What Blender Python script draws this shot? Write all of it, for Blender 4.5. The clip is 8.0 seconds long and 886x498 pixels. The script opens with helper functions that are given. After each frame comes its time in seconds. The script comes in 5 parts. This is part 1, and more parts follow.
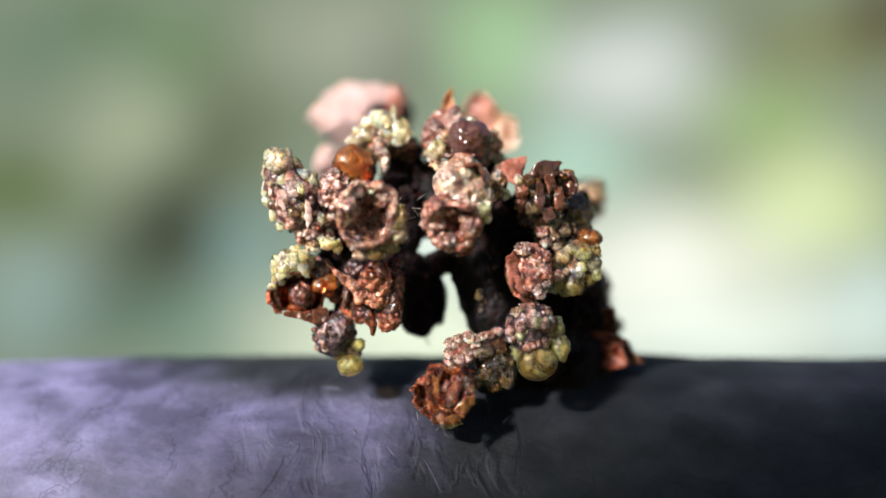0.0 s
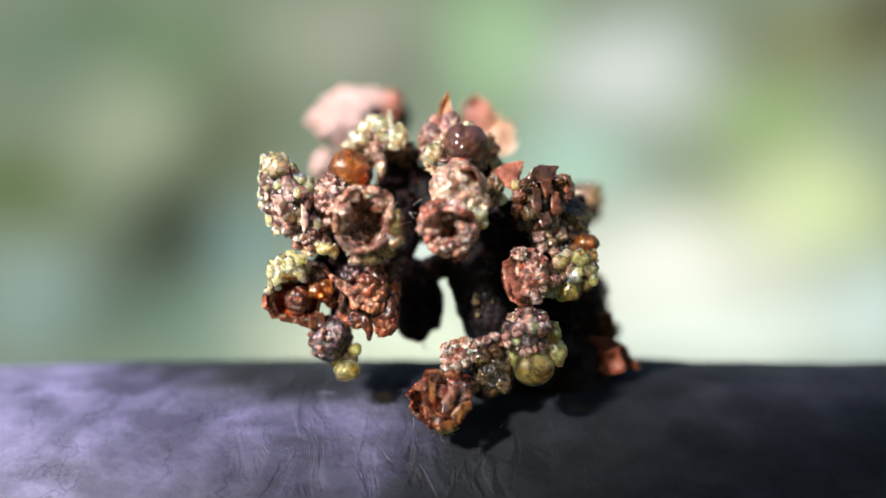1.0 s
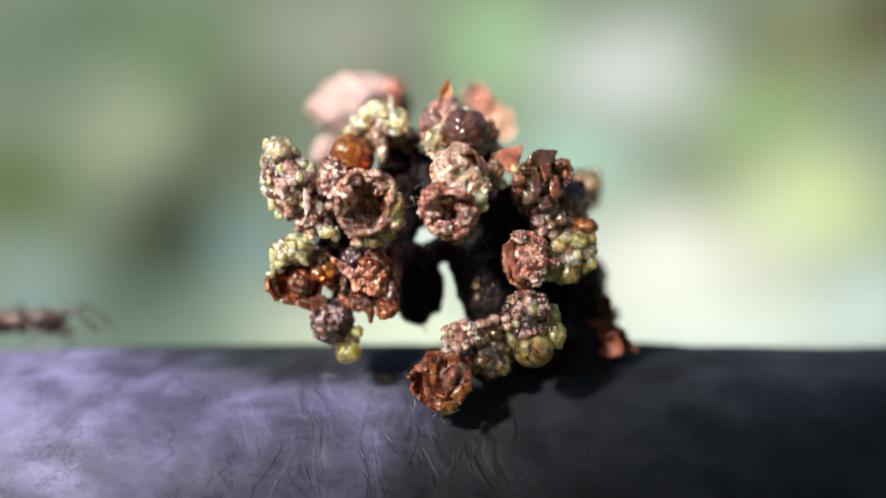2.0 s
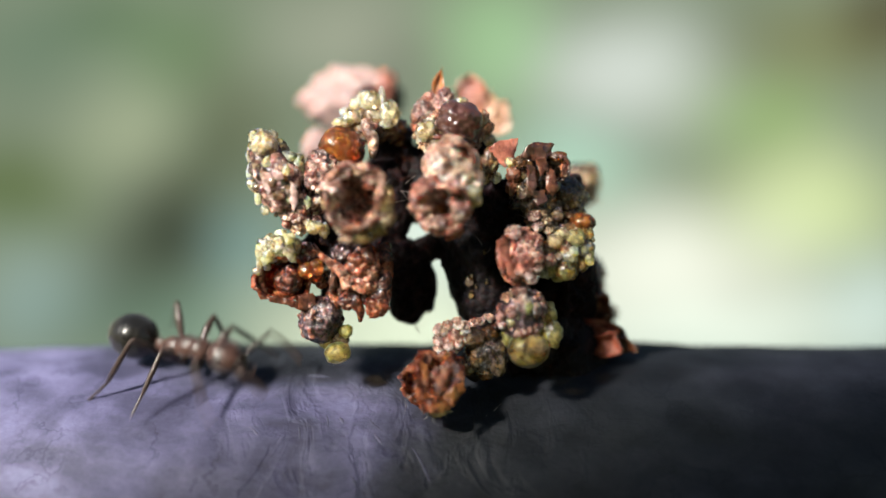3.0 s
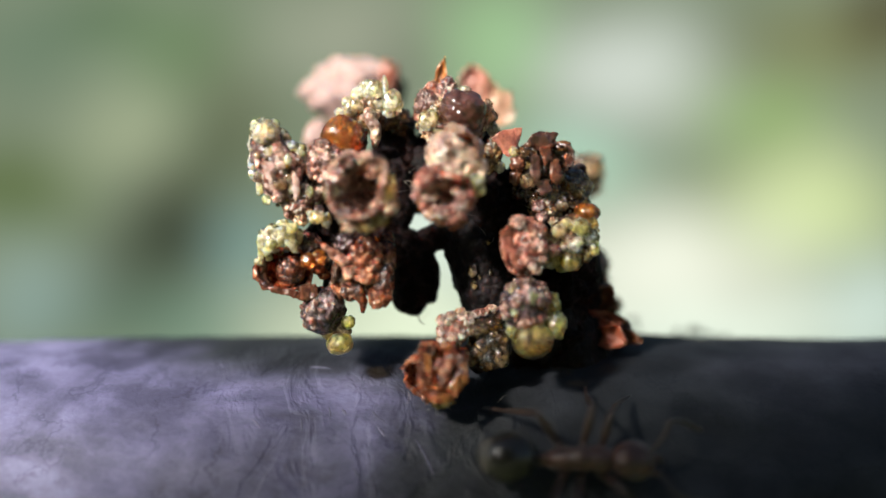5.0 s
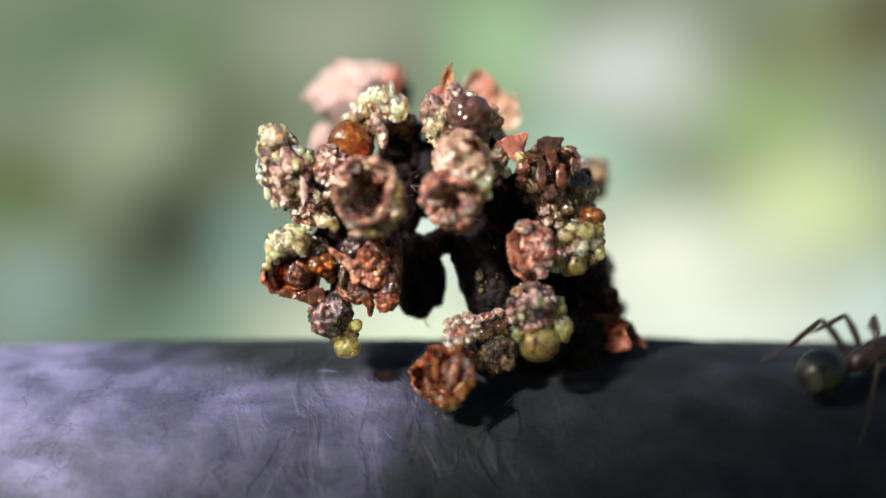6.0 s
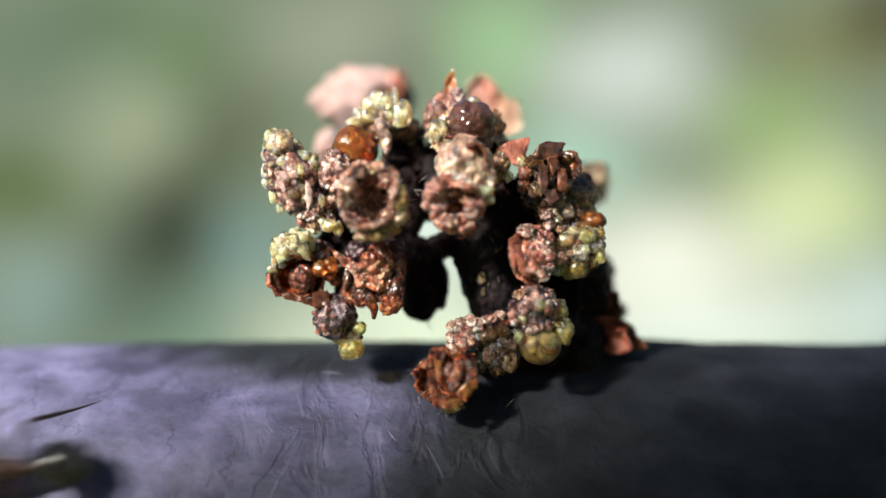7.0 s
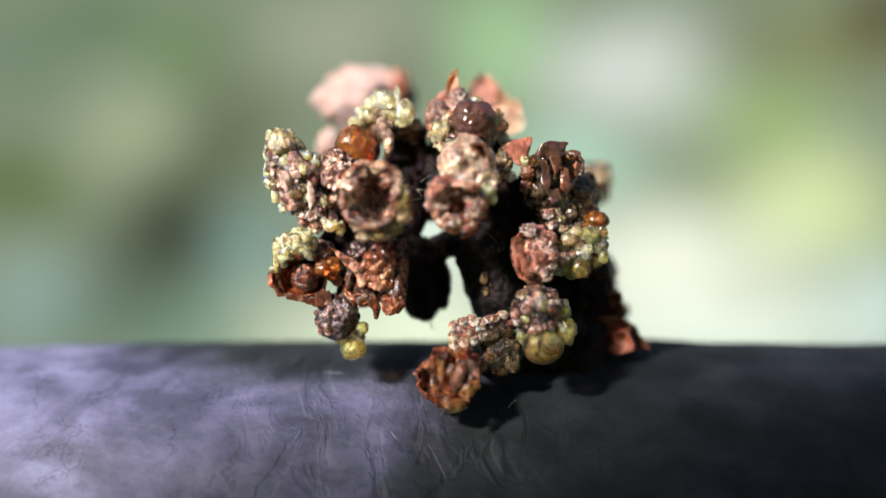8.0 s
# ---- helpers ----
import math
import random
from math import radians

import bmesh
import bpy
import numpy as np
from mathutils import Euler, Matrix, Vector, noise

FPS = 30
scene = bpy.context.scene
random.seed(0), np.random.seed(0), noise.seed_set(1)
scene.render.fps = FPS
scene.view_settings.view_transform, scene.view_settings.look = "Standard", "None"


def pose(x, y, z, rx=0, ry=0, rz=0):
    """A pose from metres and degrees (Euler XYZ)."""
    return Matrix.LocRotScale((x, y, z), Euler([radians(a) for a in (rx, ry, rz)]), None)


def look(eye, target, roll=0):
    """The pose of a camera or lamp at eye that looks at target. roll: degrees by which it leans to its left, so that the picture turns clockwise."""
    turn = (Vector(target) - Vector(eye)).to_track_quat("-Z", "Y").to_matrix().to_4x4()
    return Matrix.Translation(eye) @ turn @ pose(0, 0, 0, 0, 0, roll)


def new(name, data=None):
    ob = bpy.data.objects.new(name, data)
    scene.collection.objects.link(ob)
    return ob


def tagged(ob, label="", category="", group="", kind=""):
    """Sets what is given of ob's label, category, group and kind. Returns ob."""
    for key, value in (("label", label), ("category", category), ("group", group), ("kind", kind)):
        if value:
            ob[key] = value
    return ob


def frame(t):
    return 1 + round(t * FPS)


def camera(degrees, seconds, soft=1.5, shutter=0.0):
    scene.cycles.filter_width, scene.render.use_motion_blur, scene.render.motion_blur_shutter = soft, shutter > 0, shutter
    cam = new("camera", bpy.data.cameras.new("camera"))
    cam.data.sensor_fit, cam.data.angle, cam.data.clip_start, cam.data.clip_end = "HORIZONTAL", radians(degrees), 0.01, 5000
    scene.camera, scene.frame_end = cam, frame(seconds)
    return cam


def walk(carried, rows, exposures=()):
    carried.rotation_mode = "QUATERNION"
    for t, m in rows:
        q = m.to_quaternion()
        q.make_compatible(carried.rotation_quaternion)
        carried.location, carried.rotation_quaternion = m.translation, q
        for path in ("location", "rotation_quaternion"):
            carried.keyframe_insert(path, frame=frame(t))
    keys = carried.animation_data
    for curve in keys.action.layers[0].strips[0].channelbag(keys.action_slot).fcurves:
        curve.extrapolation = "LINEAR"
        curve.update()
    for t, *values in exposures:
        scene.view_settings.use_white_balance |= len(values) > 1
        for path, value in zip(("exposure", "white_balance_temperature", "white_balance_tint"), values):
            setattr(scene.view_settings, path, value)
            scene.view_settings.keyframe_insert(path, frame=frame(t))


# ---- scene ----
# All lengths below are in millimetres and turned into metres by MM. The lens looks along +y.
MM = 0.001
STAND = 48.5          # from the lens to the plane of focus

EYES = [
    (0.0, -0.44, -1.63, 1.16), (0.5, -0.32, -1.54, 1.38), (1.0, -0.28, -1.52, 1.38), (1.5, -0.40, -2.50, 0.90),
    (3.0, 0.04, -0.43, 0.45), (3.5, 0.07, -0.13, 0.23), (4.0, 0.04, -0.11, 0.08), (4.5, 0.0, 0.0, 0.0),
    (6.0, -0.40, -0.36, 0.20), (6.5, -0.49, -0.84, 0.34), (7.0, -0.53, -1.03, 0.36), (7.5, -0.69, -1.06, 0.17),
    (8.0, -0.64, -0.92, 0.35),
]
cam = camera(44.0, 8.0, soft=1.5, shutter=0.8)
cam.data.dof.use_dof = True
cam.data.dof.focus_distance = (STAND + 0.7) * MM
cam.data.dof.aperture_fstop = 12.0
walk(cam, [(t, pose(x * MM, (y - STAND) * MM, z * MM, 90, 0, 0)) for t, x, y, z in EYES],
     exposures=[(0.0, 1.84, 6380, 10), (1.7, 1.82, 6420, 9.5), (2.8, 1.78, 6480, 7.0), (4.7, 1.72, 6540, 5.5), (5.8, 1.73, 6540, 5.5), (8.0, 1.79, 6520, 5.5)])

# ---- light ----
SUN_DIR = Vector((-0.59, -0.65, 0.48)).normalized()
SUN_EL = math.asin(SUN_DIR.z)
world = bpy.data.worlds.new("sky")
scene.world = world
world.use_nodes = True
wn = world.node_tree
sky = wn.nodes.new("ShaderNodeTexSky")
sky.sky_type = "NISHITA"
sky.sun_disc = False
sky.sun_elevation = SUN_EL
sky.sun_rotation = math.atan2(SUN_DIR.x, SUN_DIR.y)
wn.links.new(sky.outputs[0], wn.nodes["Background"].inputs[0])
wn.nodes["Background"].inputs[1].default_value = 0.028
sun = new("sun", bpy.data.lights.new("sun", "SUN"))
sun.data.energy = 4.4
sun.data.angle = radians(8.5)
sun.data.color = (1.0, 0.945, 0.86)
sun.matrix_world = look(SUN_DIR * 3, (0, 0, 0))


# ---- materials ----
def material(name):
    m = bpy.data.materials.new(name)
    m.use_nodes = True
    return m, m.node_tree.nodes, m.node_tree.links, m.node_tree.nodes["Principled BSDF"]


def coords(nodes, links, per_mm):
    """Object coordinates counted in cells per millimetre."""
    tc = nodes.new("ShaderNodeTexCoord")
    mp = nodes.new("ShaderNodeMapping")
    mp.inputs["Scale"].default_value = [per_mm / MM] * 3 if isinstance(per_mm, (int, float)) else [s / MM for s in per_mm]
    links.new(tc.outputs["Object"], mp.inputs["Vector"])
    return mp.outputs[0]


def noise_tex(nodes, links, per_mm, detail=4.0, rough=0.6, distort=0.0):
    n = nodes.new("ShaderNodeTexNoise")
    n.inputs["Scale"].default_value = 1.0
    n.inputs["Detail"].default_value = detail
    n.inputs["Roughness"].default_value = rough
    n.inputs["Distortion"].default_value = distort
    links.new(coords(nodes, links, per_mm), n.inputs["Vector"])
    return n


def ramp(nodes, links, fac, stops):
    r = nodes.new("ShaderNodeValToRGB")
    while len(r.color_ramp.elements) < len(stops):
        r.color_ramp.elements.new(0.5)
    for e, (p, c) in zip(r.color_ramp.elements, stops):
        e.position, e.color = p, (*c, 1)
    links.new(fac, r.inputs[0])
    return r.outputs[0]


def mixed(nodes, links, fac, a, b, how="MIX"):
    m = nodes.new("ShaderNodeMix")
    m.data_type, m.blend_type = "RGBA", how
    for sock, v in ((m.inputs[0], fac), (m.inputs[6], a), (m.inputs[7], b)):
        if isinstance(v, (int, float)):
            sock.default_value = v
        elif isinstance(v, tuple):
            sock.default_value = (*v, 1)
        else:
            links.new(v, sock)
    return m.outputs[2]


def bump(nodes, links, height, strength, dist_mm, normal=None):
    b = nodes.new("ShaderNodeBump")
    b.inputs["Strength"].default_value = strength
    b.inputs["Distance"].default_value = dist_mm * MM
    links.new(height, b.inputs["Height"])
    if normal:
        links.new(normal, b.inputs["Normal"])
    return b.outputs[0]


def crust(name, dark, mid, pale, gloss=0.16, grain=6.0, stop=0.64, wet=0.9, spec=0.5):
    """Dried, resin-soaked plant tissue: two tones, pale efflorescence, glittering fine relief."""
    m, n, l, p = material(name)
    big = noise_tex(n, l, 1.2, 4, 0.65, 0.5)
    fine = noise_tex(n, l, grain, 5, 0.7)
    c1 = ramp(n, l, big.outputs[0], [(0.37, dark), (0.52, mid), (stop, pale)])
    c2 = ramp(n, l, fine.outputs[0], [(0.36, (0.35, 0.29, 0.28)), (0.56, (1, 1, 1)), (0.7, (1.8, 1.7, 1.6))])
    v = n.new("ShaderNodeTexVoronoi")
    v.inputs["Scale"].default_value = 1.0
    l.new(coords(n, l, grain * 0.5), v.inputs["Vector"])
    sep = n.new("ShaderNodeSeparateColor")
    l.new(v.outputs["Color"], sep.inputs[0])
    c3 = ramp(n, l, sep.outputs[0], [(0.1, (0.42, 0.33, 0.3)), (0.55, (1.0, 0.95, 0.92)), (0.92, (1.75, 1.62, 1.5))])
    l.new(mixed(n, l, 0.75, mixed(n, l, 0.85, c1, c2, "MULTIPLY"), c3, "MULTIPLY"), p.inputs["Base Color"])
    rr = n.new("ShaderNodeMapRange")
    rr.inputs[3].default_value, rr.inputs[4].default_value = gloss * 0.5, min(1.0, gloss * 2.2)
    l.new(fine.outputs[0], rr.inputs[0])
    l.new(rr.outputs[0], p.inputs["Roughness"])
    p.inputs["Subsurface Weight"].default_value = 0.75
    p.inputs["Subsurface Radius"].default_value = (0.5 * MM, 0.2 * MM, 0.11 * MM)
    p.inputs["Subsurface Scale"].default_value = 1.0
    p.inputs["Specular IOR Level"].default_value = spec
    p.inputs["Coat Weight"].default_value = wet
    p.inputs["Coat Roughness"].default_value = 0.2
    knobs = n.new("ShaderNodeBump")
    knobs.invert = True
    knobs.inputs["Strength"].default_value, knobs.inputs["Distance"].default_value = 0.9, 0.18 * MM
    l.new(v.outputs["Distance"], knobs.inputs["Height"])
    l.new(bump(n, l, fine.outputs[0], 0.85, 0.1, knobs.outputs[0]), p.inputs["Normal"])
    film = noise_tex(n, l, grain * 0.8, 2, 0.5)
    l.new(bump(n, l, film.outputs[0], 1.0, 0.2, knobs.outputs[0]), p.inputs["Coat Normal"])
    return m


def resin(name, colour, rough=0.05, weight=0.5, many=False, milk=0.5, sugar=0.0, film=0.11, clear=0.4, ripple=0.3):
    """Hardened resin: a wet skin over a cloudy body, of which a share (clear) lets the light straight through, tinted."""
    m, n, l, p = material(name)
    cloud = noise_tex(n, l, 1.7, 4, 0.65, 0.6)
    geo = n.new("ShaderNodeNewGeometry")
    info = n.new("ShaderNodeObjectInfo")
    tone_b = ramp(n, l, geo.outputs["Random Per Island"], [(0.0, (0.4, 0.3, 0.24)), (0.5, (0.85, 0.8, 0.74)), (1.0, (1.0, 1.0, 1.0))])
    tone_o = ramp(n, l, info.outputs["Random"], [(0.0, (0.72, 0.64, 0.56)), (0.6, (1.0, 0.98, 0.95)), (1.0, (1.0, 1.0, 1.0))])
    base = ramp(n, l, cloud.outputs[0], [(0.34, tuple(c * 0.8 for c in colour)), (0.6, colour)])
    base = mixed(n, l, 1.0, base, tone_o, "MULTIPLY")
    base = mixed(n, l, 1.0 if many else 0.0, base, tone_b, "MULTIPLY")
    l.new(base, p.inputs["Base Color"])
    p.inputs["Transmission Weight"].default_value = weight
    p.inputs["IOR"].default_value = 1.5
    p.inputs["Subsurface Weight"].default_value = milk
    p.inputs["Subsurface Radius"].default_value = (1.0 * MM, 0.75 * MM, 0.34 * MM)
    p.inputs["Subsurface Scale"].default_value = 1.0
    p.inputs["Roughness"].default_value = rough
    wavy = noise_tex(n, l, 2.6, 2, 0.5)
    wave = bump(n, l, wavy.outputs[0], ripple, 0.12)
    if sugar:
        grit = noise_tex(n, l, 6.5, 3, 0.6)
        wave = bump(n, l, grit.outputs[0], sugar, 0.12, wave)
    l.new(wave, p.inputs["Normal"])
    see = n.new("ShaderNodeBsdfTransparent")
    l.new(mixed(n, l, 0.25, base, (1.0, 1.0, 1.0)), see.inputs["Color"])
    # cloudy where the noise is high, clear between
    fac = n.new("ShaderNodeMapRange")
    fac.inputs[1].default_value, fac.inputs[2].default_value = 0.4, 0.6
    fac.inputs[3].default_value, fac.inputs[4].default_value = min(0.92, clear * 1.5), clear * 0.45
    l.new(cloud.outputs[0], fac.inputs[0])
    inner = n.new("ShaderNodeMixShader")
    l.new(fac.outputs[0], inner.inputs[0])
    l.new(p.outputs[0], inner.inputs[1])
    l.new(see.outputs[0], inner.inputs[2])
    wet = n.new("ShaderNodeBsdfGlossy")
    wet.inputs["Roughness"].default_value = film
    l.new(wave, wet.inputs["Normal"])
    fres = n.new("ShaderNodeFresnel")
    fres.inputs["IOR"].default_value = 1.6
    l.new(wave, fres.inputs["Normal"])
    skin = n.new("ShaderNodeMixShader")
    l.new(fres.outputs[0], skin.inputs[0])
    l.new(inner.outputs[0], skin.inputs[1])
    l.new(wet.outputs[0], skin.inputs[2])
    l.new(skin.outputs[0], n["Material Output"].inputs["Surface"])
    return m


def petal_mat(name, a, b, rough=0.4, wet=0.15):
    m, n, l, p = material(name)
    veins = noise_tex(n, l, (1.2, 4.5, 1.2), 4, 0.6, 0.3)
    fine = noise_tex(n, l, 9, 3, 0.7)
    c = ramp(n, l, veins.outputs[0], [(0.33, a), (0.66, b)])
    l.new(mixed(n, l, 0.5, c, ramp(n, l, fine.outputs[0], [(0.3, (0.4, 0.35, 0.35)), (0.65, (1.2, 1.2, 1.2))]), "MULTIPLY"), p.inputs["Base Color"])
    p.inputs["Roughness"].default_value = rough
    p.inputs["Coat Weight"].default_value = wet
    p.inputs["Coat Roughness"].default_value = 0.18
    p.inputs["Subsurface Weight"].default_value = 0.3
    p.inputs["Subsurface Radius"].default_value = (0.5 * MM, 0.2 * MM, 0.1 * MM)
    p.inputs["Subsurface Scale"].default_value = 1.0
    l.new(bump(n, l, veins.outputs[0], 0.6, 0.12, bump(n, l, fine.outputs[0], 0.4, 0.04)), p.inputs["Normal"])
    return m


PURPLE = crust("purple_brown_crust", (0.026, 0.011, 0.015), (0.1, 0.054, 0.062), (0.34, 0.26, 0.29))
MAUVE = crust("mauve_brown_crust", (0.05, 0.019, 0.015), (0.2, 0.1, 0.086), (0.52, 0.37, 0.33))
TAN = crust("tan_crust", (0.07, 0.024, 0.016), (0.26, 0.125, 0.09), (0.54, 0.35, 0.27))
ROSE = crust("rose_crust", (0.12, 0.036, 0.026), (0.4, 0.15, 0.11), (0.64, 0.38, 0.31))
RUST = crust("rust_crust", (0.03, 0.007, 0.0035), (0.14, 0.034, 0.015), (0.34, 0.115, 0.052))
RUST_GLOSS = crust("glossy_rust_tissue", (0.07, 0.015, 0.006), (0.29, 0.08, 0.034), (0.5, 0.2, 0.1), 0.12, 5.0)
ORANGE_CRUST = crust("orange_brown_crust", (0.2, 0.052, 0.024), (0.46, 0.16, 0.085), (0.64, 0.33, 0.21), 0.14, 5.0)
STRAW = crust("straw_brown_tissue", (0.24, 0.085, 0.048), (0.44, 0.19, 0.12), (0.58, 0.34, 0.23), 0.25, 6.5)
OLIVE = crust("olive_brown_crust", (0.035, 0.017, 0.007), (0.14, 0.08, 0.033), (0.36, 0.25, 0.115))
PALE = crust("pale_crust", (0.22, 0.115, 0.076), (0.48, 0.33, 0.245), (0.72, 0.57, 0.45), 0.25)
GRAIN = crust("tan_granules", (0.14, 0.066, 0.036), (0.4, 0.25, 0.155), (0.66, 0.5, 0.34))
PINKISH = crust("pink_granules", (0.12, 0.05, 0.04), (0.37, 0.2, 0.17), (0.63, 0.45, 0.4))
BLUSH = crust("pale_pink_granules", (0.4, 0.23, 0.19), (0.64, 0.45, 0.39), (0.82, 0.68, 0.61))
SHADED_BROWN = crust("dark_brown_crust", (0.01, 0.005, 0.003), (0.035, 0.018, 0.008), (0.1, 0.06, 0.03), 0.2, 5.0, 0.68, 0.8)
# near black: the shade among the buds is put into this colour
STEM = crust("shade_darkened_stem", (0.006, 0.0035, 0.004), (0.013, 0.0075, 0.009), (0.034, 0.019, 0.022), 0.8, 5.0, 0.74, 0.0, 0.06)
STEM_SKIN = crust("purplish_black_stem", (0.005, 0.003, 0.004), (0.0095, 0.0056, 0.0075), (0.026, 0.016, 0.02), 0.6, 5.0, 0.72, 0.05, 0.15)
AMBER = resin("amber_resin", (0.86, 0.27, 0.025), 0.02, 0.7, milk=0.5, film=0.27, clear=0.55, ripple=0.12)
YELLOW = resin("yellow_resin", (1.0, 0.79, 0.3), 0.0, 0.5, milk=1.0, film=0.3, clear=0.58, ripple=0.2)
CLEAR = resin("pale_clear_resin", (1.0, 0.84, 0.58), 0.0, 0.4, milk=1.0, sugar=0.1, film=0.27, clear=0.62)
GLASSY = resin("glassy_pale_resin", (1.0, 0.88, 0.66), 0.0, 0.3, milk=1.0, film=0.3, clear=0.56, ripple=0.4)
CREAM = resin("cream_resin", (0.96, 0.77, 0.48), 0.05, 0.25, milk=1.0, sugar=0.3, film=0.18, clear=0.46)
SMOKY = resin("smoky_resin", (0.46, 0.31, 0.2), 0.03, 0.45, milk=0.8, sugar=0.15, clear=0.62)
PLUM = resin("plum_resin", (0.14, 0.055, 0.044), 0.2, 0.4, milk=0.2, film=0.24, clear=0.3, ripple=0.3)
GOLD = resin("golden_granules", (0.92, 0.66, 0.28), 0.06, 0.2, True, milk=1.0, sugar=0.2, clear=0.58)
UMBER = resin("umber_granules", (0.34, 0.19, 0.085), 0.08, 0.3, True, milk=0.7, sugar=0.25, clear=0.5)
SCALE_RED = petal_mat("red_dry_scale", (0.15, 0.03, 0.014), (0.36, 0.09, 0.045), 0.5)
RED_PETAL = petal_mat("dry_red_petal", (0.14, 0.036, 0.024), (0.42, 0.16, 0.11), 0.3)
PINK_PETAL = petal_mat("faded_pink_petal", (0.24, 0.14, 0.13), (0.4, 0.285, 0.275), 0.7, 0.0)
PINK_FLAKE = petal_mat("pink_papery_flake", (0.42, 0.26, 0.23), (0.6, 0.42, 0.38), 0.5)
TAN_PETAL = petal_mat("tan_petal", (0.22, 0.1, 0.055), (0.42, 0.24, 0.15), 0.35)
BROWN_PETAL = petal_mat("brown_petal", (0.045, 0.014, 0.008), (0.17, 0.06, 0.03), 0.22)
BROWN_GLOSS = petal_mat("glossy_brown_petal", (0.03, 0.011, 0.007), (0.1, 0.04, 0.025), 0.12, 1.0)
AMBER_PETAL = petal_mat("amber_petal", (0.16, 0.045, 0.01), (0.45, 0.17, 0.045), 0.18, 0.8)
FUR, _n, _l, _p = material("golden_brown_fur")
_p.inputs["Base Color"].default_value = (0.13, 0.085, 0.04, 1)
_p.inputs["Roughness"].default_value = 0.6
HAIR, _n, _l, _p = material("pale_hair")
_p.inputs["Base Color"].default_value = (0.35, 0.3, 0.26, 1)
_p.inputs["Roughness"].default_value = 0.5


AXIS_Y, AXIS_Z, GIRTH = 6.6, -13.45, 9.0      # the middle line and radius of the branch


def bark_material():
    m, n, l, p = material("waxy_grey_bark")
    big = noise_tex(n, l, (0.11, 0.17, 0.17), 3, 0.5, 0.2)
    mott = noise_tex(n, l, (0.38, 0.5, 0.5), 4, 0.55, 0.25)
    fine = noise_tex(n, l, 5.0, 4, 0.65)
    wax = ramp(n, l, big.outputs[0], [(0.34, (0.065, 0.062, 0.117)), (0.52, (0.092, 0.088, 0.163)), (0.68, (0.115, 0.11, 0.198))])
    bare_shaded = ramp(n, l, big.outputs[0], [(0.34, (0.0095, 0.011, 0.013)), (0.52, (0.016, 0.018, 0.0235)), (0.68, (0.026, 0.0275, 0.039))])
    # pale wax bloom on one length; shade partly put into the other's darker colour
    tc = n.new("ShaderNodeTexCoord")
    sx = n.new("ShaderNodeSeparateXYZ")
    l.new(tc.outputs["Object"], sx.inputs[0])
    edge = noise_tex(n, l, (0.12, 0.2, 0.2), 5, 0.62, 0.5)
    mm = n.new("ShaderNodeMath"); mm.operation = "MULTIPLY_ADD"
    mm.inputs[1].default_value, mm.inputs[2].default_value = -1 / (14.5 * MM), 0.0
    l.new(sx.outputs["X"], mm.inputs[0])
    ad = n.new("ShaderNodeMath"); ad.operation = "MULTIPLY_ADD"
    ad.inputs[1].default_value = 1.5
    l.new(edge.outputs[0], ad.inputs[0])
    crest_shade = n.new("ShaderNodeMapRange")      # dim band along the top, its shade put into the colour
    crest_shade.inputs[1].default_value, crest_shade.inputs[2].default_value = (AXIS_Z + 0.76 * GIRTH) * MM, (AXIS_Z + 1.0 * GIRTH) * MM
    crest_shade.inputs[3].default_value, crest_shade.inputs[4].default_value = 0.0, -0.9
    l.new(sx.outputs["Z"], crest_shade.inputs[0])
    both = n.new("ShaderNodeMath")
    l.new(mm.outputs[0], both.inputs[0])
    l.new(crest_shade.outputs[0], both.inputs[1])
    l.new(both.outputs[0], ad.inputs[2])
    bloom_and_shade = n.new("ShaderNodeMapRange")
    bloom_and_shade.interpolation_type = "SMOOTHSTEP"
    bloom_and_shade.inputs[1].default_value, bloom_and_shade.inputs[2].default_value = 0.62, 1.5
    l.new(ad.outputs[0], bloom_and_shade.inputs[0])
    c = mixed(n, l, bloom_and_shade.outputs[0], bare_shaded, wax)
    c2 = ramp(n, l, mott.outputs[0], [(0.36, (0.5, 0.5, 0.53)), (0.5, (0.95, 0.95, 0.97)), (0.64, (1.45, 1.43, 1.42))])
    c = mixed(n, l, 0.85, c, c2, "MULTIPLY")
    # dark, broken cracks between plates of the skin
    plates = n.new("ShaderNodeTexVoronoi")
    plates.feature = "DISTANCE_TO_EDGE"
    plates.inputs["Scale"].default_value = 1.0
    sway = noise_tex(n, l, 0.7, 3, 0.6)
    bent = n.new("ShaderNodeVectorMath"); bent.operation = "MULTIPLY_ADD"
    bent.inputs[1].default_value = (1.1, 1.1, 1.1)
    l.new(sway.outputs["Color"], bent.inputs[0])
    l.new(coords(n, l, (0.34, 0.24, 0.24)), bent.inputs[2])
    l.new(bent.outputs[0], plates.inputs["Vector"])
    crack = n.new("ShaderNodeMapRange")
    crack.interpolation_type = "SMOOTHSTEP"
    crack.inputs[1].default_value, crack.inputs[2].default_value = 0.0, 0.06
    l.new(plates.outputs["Distance"], crack.inputs[0])
    part_of = noise_tex(n, l, 0.3, 2, 0.5)
    some = ramp(n, l, part_of.outputs[0], [(0.42, (0.0, 0.0, 0.0)), (0.6, (0.8, 0.8, 0.8))])
    tint = ramp(n, l, crack.outputs[0], [(0.0, (0.6, 0.6, 0.65)), (0.7, (1.0, 1.0, 1.0))])
    c = mixed(n, l, some, c, mixed(n, l, 1.0, c, tint, "MULTIPLY"))
    c3 = ramp(n, l, fine.outputs[0], [(0.3, (0.7, 0.7, 0.7)), (0.65, (1.15, 1.15, 1.15))])
